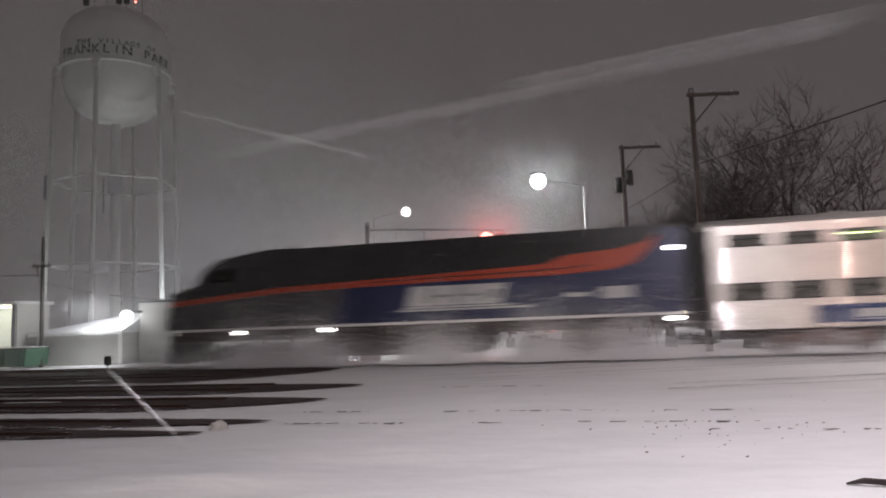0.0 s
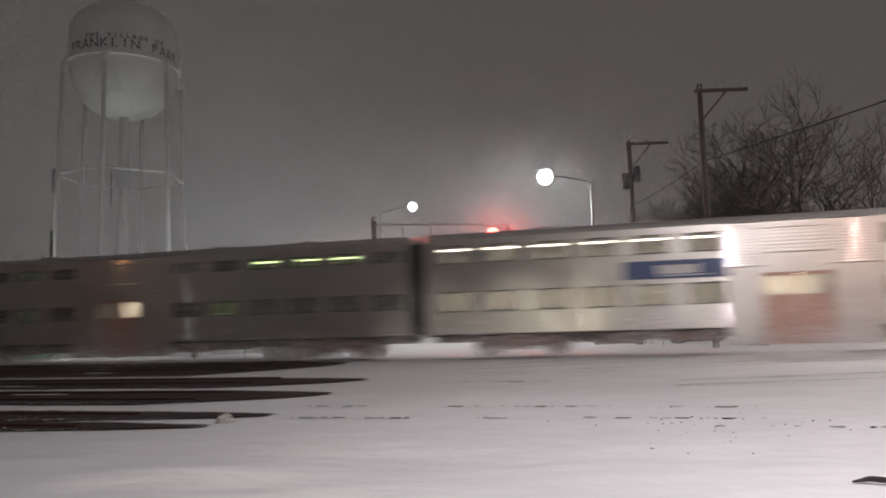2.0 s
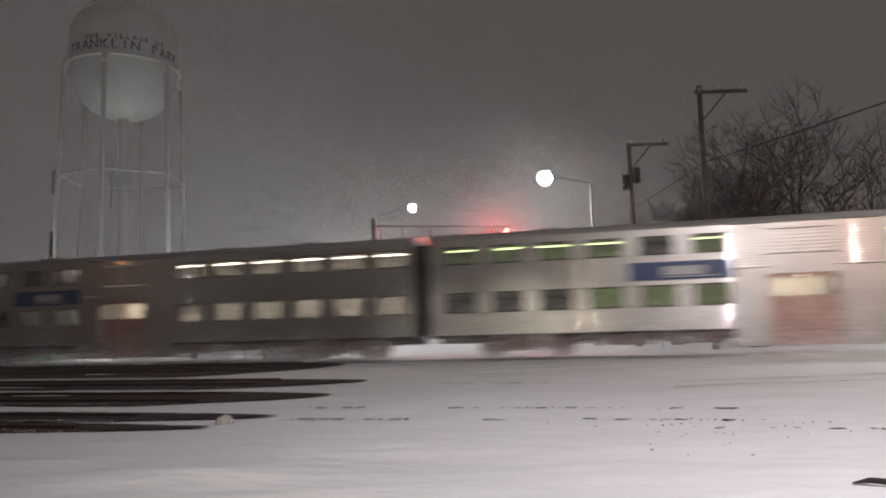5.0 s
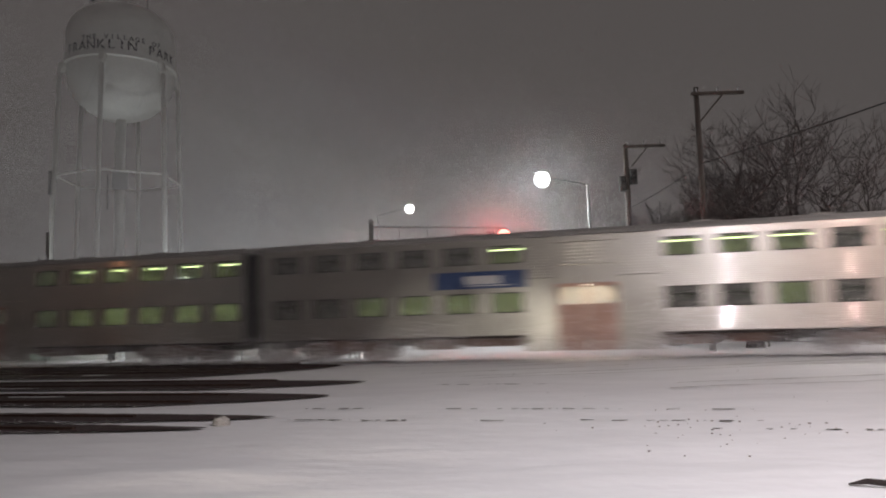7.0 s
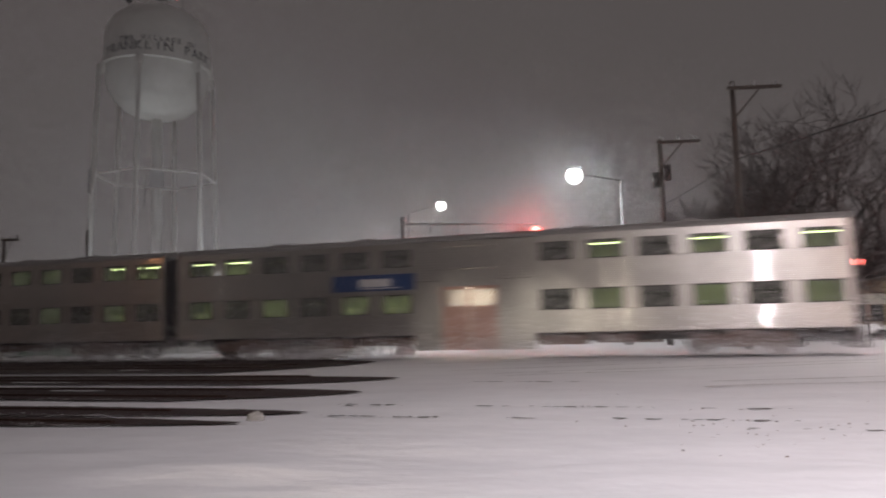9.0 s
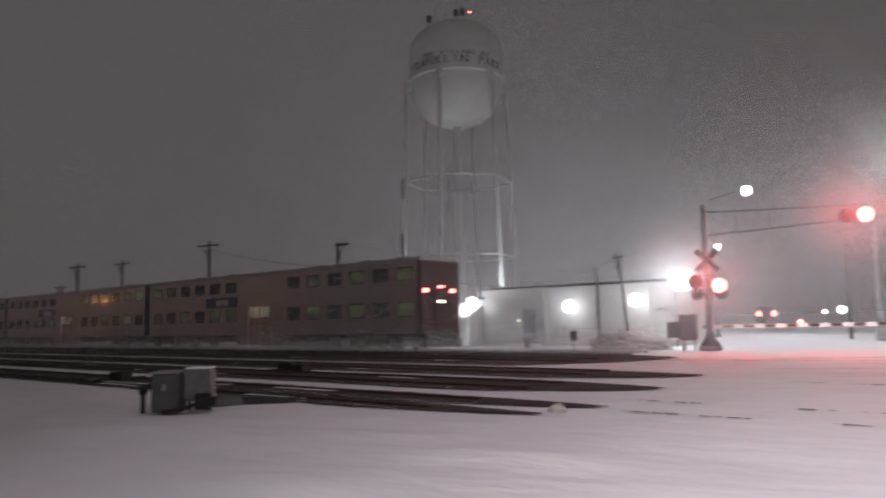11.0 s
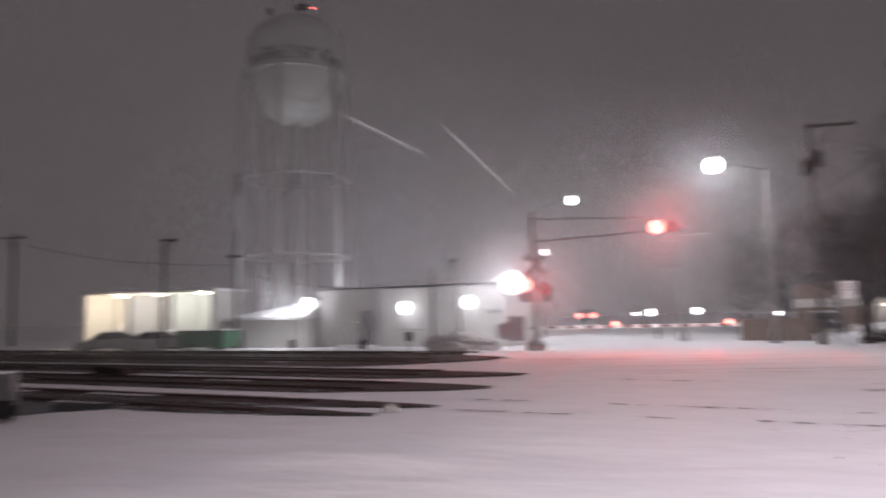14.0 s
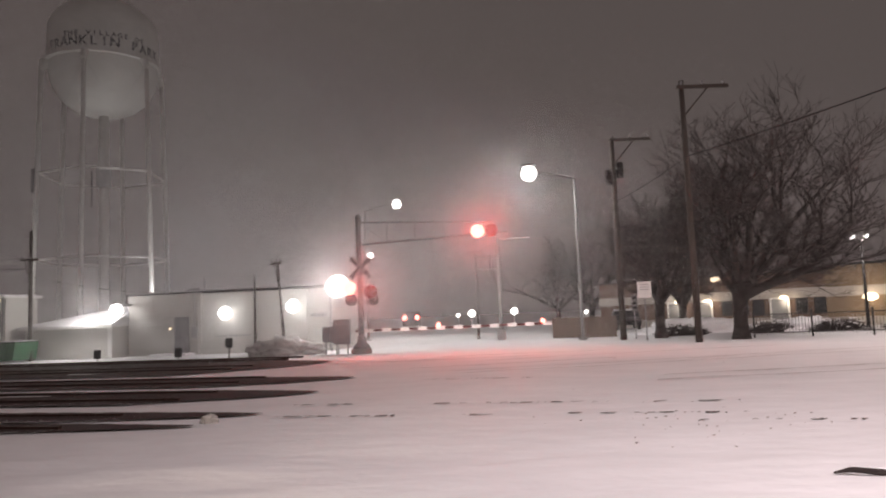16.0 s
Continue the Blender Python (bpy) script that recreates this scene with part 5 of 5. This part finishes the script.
build_pole(Matrix.Translation((10.8, 30.9, 0)), 11.25, 0.15, [(-0.25, 2.0, 10.95)], "tall dark wooden utility pole with one crossarm")
build_pole(Matrix.Translation((9.02, 36.5, 0)), 10.2, 0.17, [(-0.15, 1.95, 10.05)], "dark wooden utility pole with two transformers", (("can", -0.3, 7.75), ("can", 0.27, 8.1)))
build_pole(Matrix.Translation((-26.4, 38.84, 0)), 6.63, 0.14, [(-0.1, 0.9, 6.52)], "short dark wooden pole with a bracket arm")
build_pole(Matrix.Translation((-22.3, 40.0, 0)), 7.1, 0.12, [(-0.5, 0.5, 5.5)], "dark wooden pole beside the lean-to")
for x, y, h in ((-48.4, 50.5, 9.3), (-67.5, 51.6, 8.4), (-72.5, 61.4, 9.6), (-95, 70, 8.0)):
    build_pole(Matrix.Translation((x, y, 0)), h, 0.2, [(-1.3, 1.3, h - 0.4)], "distant wooden utility pole with a crossarm")
build_pole(Matrix.Translation((-11.42, 5.95, 0)) @ pose(0, 0, 0, -1.2, 1.2, 0), 9.0, 0.17, [], "dark wooden pole close to the camera")
build_pole(along(-18.55, 34.6), 4.1, 0.08, [], "thin wooden post by the building")
build_pole(along(-16.95, 34.7, 0) @ pose(0, 0, 0, 0, -4, 0), 4.9, 0.09, [(-0.3, 0.3, 4.6)], "thin leaning post by the building")
wire("cable", (10.8, 30.8, 7.9), (17.3, 13.2, 8.3), 0.12, "thick black overhead cable sagging from a pole", 0.03)
wire("cable", (10.8, 31.0, 7.9), (9.0, 36.6, 6.9), 0.1, "thin black overhead cable between poles", 0.02)
wire("cable", (-22.3, 40, 4.6), (-14, 45, 3.6), 0.4, "thin black service cable to the building")
wire("cable", (-22.3, 40, 5.0), (-48.4, 50.5, 8.6), 0.6, "thin black overhead cable between poles")
build_lamp_post((7.35, 38.3, 0), (4.95, 38.2, 8.85), "tall aluminium street lamp with a glowing head", 1700, (0.88, 0.94, 1), 0.42)
build_lamp_post((-5.2, 52.5, 0), (-2.85, 52.0, 9.65), "distant street lamp with a glowing head", 2600, (0.95, 0.97, 1), 0.33)
build_lamp_post((-11.0, 92.0, 0), (-8.6, 92.0, 9.5), "far street lamp with a glowing head", 1600, (0.95, 0.97, 1), 0.42)
build_school()
build_fence()
build_tree(Matrix.Translation((13.2, 32.4, 0)), 9.9, 0.3, 2.0, 1.1, 5, "large bare tree with a dense spreading crown", 5,
           boughs=((-0.55, 0.2, 1.0, 1.75, 0.5), (-0.1, -0.3, 1.0, 2.6, 0.6), (0.2, 0.4, 1.0, 3.3, 0.5), (0.85, -0.1, 0.62, 3.5, 0.72), (0.6, 0.3, 0.9, 3.4, 0.5), (1.0, 0.3, 0.4, 2.5, 0.45), (0.45, -0.5, 1.0, 3.3, 0.45), (0.7, -0.4, 0.8, 3.6, 0.45), (0.35, 0.0, 1.0, 3.7, 0.5), (0.62, 0.2, 1.0, 3.7, 0.45)))
build_tree(Matrix.Translation((11.05, 37.0, 0)), 6.9, 0.24, 1.8, 0.7, 9, "bare street tree beside the road", 5)
build_tree(Matrix.Translation((14.5, 44.0, 0)), 8.0, 0.22, 1.6, 0.85, 14, "bare street tree beside the road", 5)
build_tree(Matrix.Translation((11.2, 70.0, 0)), 9.0, 0.25, 1.8, 0.9, 21, "hazy bare tree far down the road", 4)
build_tree(Matrix.Translation((13.0, 63.0, 0)), 9.5, 0.25, 1.8, 0.9, 22, "hazy bare tree far down the road", 4)
build_signs()
build_foreground()
mound("snow_mound", (-7.4, 34.6, 0), (1.75, 0.9, 0.72), 1, "rough heap of dirty ploughed snow against the building", SLUSH)
mound("snow_mound", (14.5, 42, 0), (3.0, 1.2, 0.8), 2, "heap of ploughed snow in the car park")
mound("snow_mound", (19.0, 38.5, 0), (1.7, 1.0, 0.62), 7, "heap of ploughed snow in the car park")
for x, y, w in ((12.6, 38.6, 1.5), (17.2, 38.0, 1.9), (20.3, 37.4, 1.6), (23.6, 36.6, 1.8)):
    build_hedge((x, y, 0), w)
build_car(Matrix.Translation((14.2, 52.0, 0)) @ pose(0, 0, 0, 0, 0, 82), DARKCAR, "dark parked car with snow on its roof")
build_lamp_post((20.95, 36.0, 0), (20.42, 35.8, 4.6), "car park lamp with a pale twin head", 260, (0.95, 0.97, 1), 0.1, twin=0.67)
build_van(Matrix.Translation((-2.35, 80.0, 0)) @ pose(0, 0, 0, 0, 0, 90))
for x, y, z, lab in ((3.38, 79.9, 1.69, "low white yard lamp beyond the crossing"), (7.96, 79.6, 1.75, "low white yard lamp beyond the crossing"), (15.57, 78.5, 1.35, "low white yard lamp beyond the crossing"), (1.9, 80.0, 1.55, "small dim yard lamp beyond the crossing")):
    v = thing("bollard_lamp", Matrix.Translation((x, y, 0)), lab, "lamp", "yard lamps")
    part("post", tubes(((0, 0, 0), (0, 0, z), 0.06)), GALV, v)
    part("lens", ball(0.38 if z > 1.6 else 0.2, (0, 0, z)), WHITELAMP, v, smooth=True)
f = thing("board_fence", Matrix.Translation((6.2, 41.0, 0)) @ pose(0, 0, 0, 0, 0, -28), "weathered brown board fence behind the street lamp", "fence")
for k in range(24):
    part("board", boxes((k * 0.15, k * 0.15 + 0.14, 0, 0.02, 0.05, 1.15 + 0.02 * (k % 3))), OLDBOARD, f)
part("rail", boxes((0, 3.6, 0.02, 0.07, 0.9, 1.0)), POLEWOOD, f)
build_vehicle((-48.6, 46.0, 0.0), -128, "car with lit headlights waiting beyond the shed", True)
for x, y, z, r, lens, lab in ((-48.19, 46.00, 1.87, 0.4, WHITELAMP, "glaring white yard lamp on a short post"), (-51.38, 48.00, 3.87, 0.2, WARMLAMP, "small warm lamp on a thin post beyond the shed")):
    v = thing("yard_lamp", Matrix.Translation((x, y, 0)), lab, "lamp", "yard lamps")
    part("post", tubes(((0, 0, 0), (0, 0, z), 0.06)), GALV, v)
    part("lens", ball(r, (0, 0, z)), lens, v, smooth=True)
# unseen plain dark wall added behind the camera, so the coaches reflect less sky
w = mesh_object("reflection_blocker", boxes((-300, -25, -15.4, -15.0, 0, 9)), BRICK)
w.matrix_world = along(0, 0)
tagged(w, "unseen plain dark wall, added to darken the coaches' reflections", "wall", kind="structure")
TRAIN = build_train()

# street lamps and waiting headlights behind the camera, which light the crossing and shine on the coaches; two unseen
# fill lamps added at right
lamp("street_or_fill_light", at(6.2, 0.5, 8.8), 6600, (0.97, 0.9, 1.0), 0.3, "SPOT", at(6.2, 9, 0), 160, 1.0)
# added fill lamp out of view, brightens the road at right
lamp("street_or_fill_light", (18.0, 15.0, 9.0), 1700, (1.0, 0.9, 0.93), 0.3, "SPOT", (9, 20, 0), 135, 0.9)
lamp("street_or_fill_light", at(14.5, -1.0, 8.5), 3000, (1.0, 0.66, 0.6), 0.3, "SPOT", at(14.0, 14, 0), 140, 1.0)
# added fill lamp out of view, brightens mid-distance snow, sign and trees
lamp("street_or_fill_light", (20.5, 26.5, 9.0), 2100, (1.0, 0.9, 0.94), 0.3, "SPOT", (15.5, 30, 0), 145, 0.8)
lamp("street_or_fill_light", at(-46.5, -4.0, 8.0), 140, (1.0, 0.4, 0.16), 0.3, "SPOT", at(-21.7, 27, 2.8), 14, 0.7)
lamp("street_or_fill_light", at(-40.9, -6.0, 6.0), 160, (0.92, 0.95, 1.0), 0.3, "SPOT", at(-18.4, 27, 2.8), 12, 0.7)
lamp("street_or_fill_light", at(-84.4, -8.0, 7.0), 240, (1.0, 0.4, 0.18), 0.35, "SPOT", at(-40.0, 27, 3.0), 26, 0.8)
lamp("street_or_fill_light", at(-128.0, -6.0, 6.0), 420, (1.0, 0.36, 0.16), 0.35, "SPOT", at(-60.0, 27, 3.0), 26, 0.8)
lamp("yard_light", (-34.0, 66.0, 4.0), 300, (0.86, 0.94, 1.0), 0.3)
lamp("yard_light", (-34.4, 87.3, 2.0), 2600, (0.86, 0.94, 1.0), 0.2, "SPOT", (-35.2, 89.5, 11.5), 44, 0.6)
lamp("yard_light", (-50.2, 85.2, 2.0), 2600, (0.86, 0.94, 1.0), 0.2, "SPOT", (-48.9, 87.9, 13), 44, 0.6)
lamp("yard_light", (-33.5, 84.0, 2.0), 1300, (0.9, 0.95, 1.0), 0.2, "SPOT", (-40.6, 90.5, 31), 30, 0.7)
lamp("yard_light", (-27.0, 60.0, 3.0), 5600, (0.66, 0.83, 1.0), 0.3, "SPOT", (-10, 62, 6), 130, 0.8)
for x in (-7.2, -5.75):
    lamp("headlight_beam", (x, -8.0, 0.75), 6000, (1.0, 0.84, 0.62), 0.1, "SPOT", (x + 4.6, 7, -2.5), 23, 0.6)
    lamp("headlight_beam", (x, -8.0, 0.75), 350, (1.0, 0.86, 0.68), 0.1, "SPOT", (x + 3.6, 8, 0.2), 52, 0.9)
    # extra narrow beam added to strengthen the headlight glints on the coaches
    lamp("headlight_beam", (x, -8.0, 0.85), 1000, (1.0, 0.9, 0.78), 0.12, "SPOT", at(-2.0, 27, 1.3), 6, 1.0)
    # extra narrow beam added to brighten the gate's white stripes
    lamp("headlight_beam", (x, -8.0, 0.8), 5500, (1.0, 0.93, 0.86), 0.12, "SPOT", (7.0 + x, 33.5, 1.25) if x < -6.5 else (3.6, 33.5, 1.25), 7.5, 0.9)

# snow in the air, thick enough to show round the lamps and to stand in for haze
flakes("falling_snow", 520000, at(-20.0, 36.0, 3.2), 7.0, 0.0145, 51, "fine swirling snow in the light of the wall lamps", 0.5, 0.1)
flakes("falling_snow", 380000, (1.5, 40.0, 5.0), 5.8, 0.014, 52, "fine swirling snow over the crossing", 0.75, 0.1)
flakes("falling_snow", 540000, (-29.0, 64.0, 13.0), 13.0, 0.032, 53, "blowing snow lit by the yard lights", 0.85, 0.1)
flakes("falling_snow", 75000, (12.5, 34.0, 4.5), 4.8, 0.015, 55, "fine swirling snow among the bare trees", 0.75, 0.1)
flakes("falling_snow", 160000, at(-34.0, 32.0, 1.2), 4.5, 0.013, 54, "fine snow drifting before the shed", 0.45, 0.05)
# dense small clouds added to imitate the glow round each lamp
for k, (c, reach, count, size) in enumerate((((4.95, 38.2, 8.8), 1.3, 26000, 0.006), (at(-27.1, 34.5, 2.4), 0.8, 9000, 0.01), (at(-20.5, 34.5, 2.15), 0.8, 9000, 0.01), (at(-16.6, 34.5, 2.35), 0.8, 9000, 0.01), (at(-14.0, 34.3, 3.4), 1.3, 60000, 0.012), ((1.8, 32.4, 5.3), 1.1, 60000, 0.011), ((-3.6, 32.4, 2.9), 1.25, 80000, 0.013))):
    flakes("falling_snow", count, c, reach, size, 60 + k, "fine swirling snow close round a lamp", low=0.1)

# added as a veil that pales the far poles and coaches
flakes("falling_snow", 320000, at(-50.0, 19.0, 4.5), 11.0, 0.022, 56, "fine snow hanging over the far tracks", 0.5, 0.05)

# large flakes blown past close before the camera: moment, two places on the way, radius
STREAKS = [
    (0, (0.270, 0.436, 1.694), (-0.146, 0.440, 1.628), 0.0042),
    (0, (-0.164, 0.437, 1.656), (-0.042, 0.442, 1.623), 0.0014),
    (0, (0.225, 0.359, 1.671), (0.040, 0.425, 1.661), 0.0030),
    (0, (-0.190, 0.407, 1.502), (-0.158, 0.418, 1.465), 0.0017),
    (0.5, (-0.257, 0.444, 1.586), (-0.118, 0.457, 1.469), 0.0025),
    (1, (-0.163, 0.435, 1.683), (0.000, 0.437, 1.674), 0.0024),
    (2.5, (0.016, 0.431, 1.648), (0.231, 0.382, 1.576), 0.0046),
    (4, (-0.196, 0.439, 1.622), (0.263, 0.448, 1.605), 0.0052),
    (7.5, (0.236, 0.387, 1.704), (-0.248, 0.387, 1.635), 0.0068),
    (7.5, (0.266, 0.437, 1.713), (-0.105, 0.438, 1.651), 0.0049),
    (10.5, (-0.341, 0.274, 1.623), (-0.310, 0.300, 1.649), 0.0008),
    (13, (-0.108, 0.436, 1.488), (-0.009, 0.440, 1.425), 0.0032),
    (13, (-0.259, 0.310, 1.694), (0.026, 0.436, 1.575), 0.0125),
    (13, (-0.310, 0.328, 1.689), (-0.029, 0.509, 1.420), 0.0028),
    (13, (-0.416, 0.326, 1.708), (-0.398, 0.349, 1.589), 0.0022),
    (13.5, (-0.227, 0.381, 1.669), (0.092, 0.526, 1.515), 0.0035),
    (14, (-0.160, 0.402, 1.644), (-0.111, 0.424, 1.621), 0.0013),
    (14, (-0.101, 0.423, 1.636), (-0.060, 0.439, 1.599), 0.0013),
    (15.5, (0.193, 0.368, 1.685), (-0.203, 0.374, 1.596), 0.0088),
]
BLOWN = []
for when, a, b, r in STREAKS:
    a, b = Vector(a), Vector(b)
    bm = bmesh.new()
    bmesh.ops.create_icosphere(bm, subdivisions=2, radius=r, matrix=(b - a).to_track_quat("X", "Z").to_matrix().to_4x4() @ Matrix.Diagonal((7.0, 1, 1, 1)))
    for v in bm.verts:
        v.co *= 1 + 0.3 * noise.noise(v.co * 90)
    f = tagged(mesh_object("snowflake", bm, FLAKES, True), "large wet snowflake blown past on the wind", "snowflake", "large blown snowflakes")
    BLOWN.append((f, when, a, b))


def motions():
    """The train draws past and slows; the crossing lamps turn their lit faces by turns."""
    table = [(0, 2.37), (0.5, -7.1), (1, -16.62), (1.5, -26.02), (2, -35.35), (2.5, -44.5), (3, -53.54), (3.5, -62.67), (4, -71.64), (6.5, -115.06), (7, -123.44), (7.5, -131.62), (8, -140.02), (10.3, -175.9), (10.5, -178.9), (11, -186.4), (11.5, -193.5), (12, -200.3), (12.5, -206.8), (13, -213.2), (13.5, -219.5), (14.5, -231.5), (16, -249.2)]
    for car, off in TRAIN:
        walk(car, [(t, along(s + off, SIDE, 0.04)) for t, s in table])
    for cloud, centre, way, first in SWIRLS:
        walk(cloud, [(t * 0.1, Matrix.Translation(centre) @ pose(0, 0, 0, 0, 0, first + way * 80 * t)) for t in range(161)])
    for flake, when, a, b in BLOWN:
        open_s, way = 2 / 30, (b - a).normalized()
        a, b = (a + b) / 2 - (b - a) * 0.9, (a + b) / 2 + (b - a) * 0.9
        t0 = when - open_s / 2
        if when == 0:
            a, open_s, t0 = (a + b) / 2, 1 / 30, 0.0
        gap = max(1.5 / ((b - a).length / open_s), 0.04)
        start, end = a - way * 1.5, b + way * 1.5
        end.z = max(end.z, 0.05)
        rows = [(t0, a), (t0 + open_s, b), (t0 + open_s + gap, end), (min(t0 + open_s + gap + 1.2, 15.99), Vector((end.x, end.y, 0.01))), (16.0, Vector((end.x, end.y, 0.01)))]
        if t0 > gap + 0.01:
            rows = [(0.0, start + Vector((0, -0.3, 5))), (t0 - gap, start)] + rows
        elif t0 > 0.02:
            rows = [(0.0, a - (b - a) / open_s * t0)] + rows
        walk(flake, [(t, Matrix.Translation(p)) for t, p in rows])
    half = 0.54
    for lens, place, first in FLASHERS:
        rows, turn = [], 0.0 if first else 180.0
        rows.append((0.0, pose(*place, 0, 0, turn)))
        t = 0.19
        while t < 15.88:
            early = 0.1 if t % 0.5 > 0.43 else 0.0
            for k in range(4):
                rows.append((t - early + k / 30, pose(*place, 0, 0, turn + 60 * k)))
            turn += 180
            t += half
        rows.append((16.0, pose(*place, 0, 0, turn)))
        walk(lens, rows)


motions()
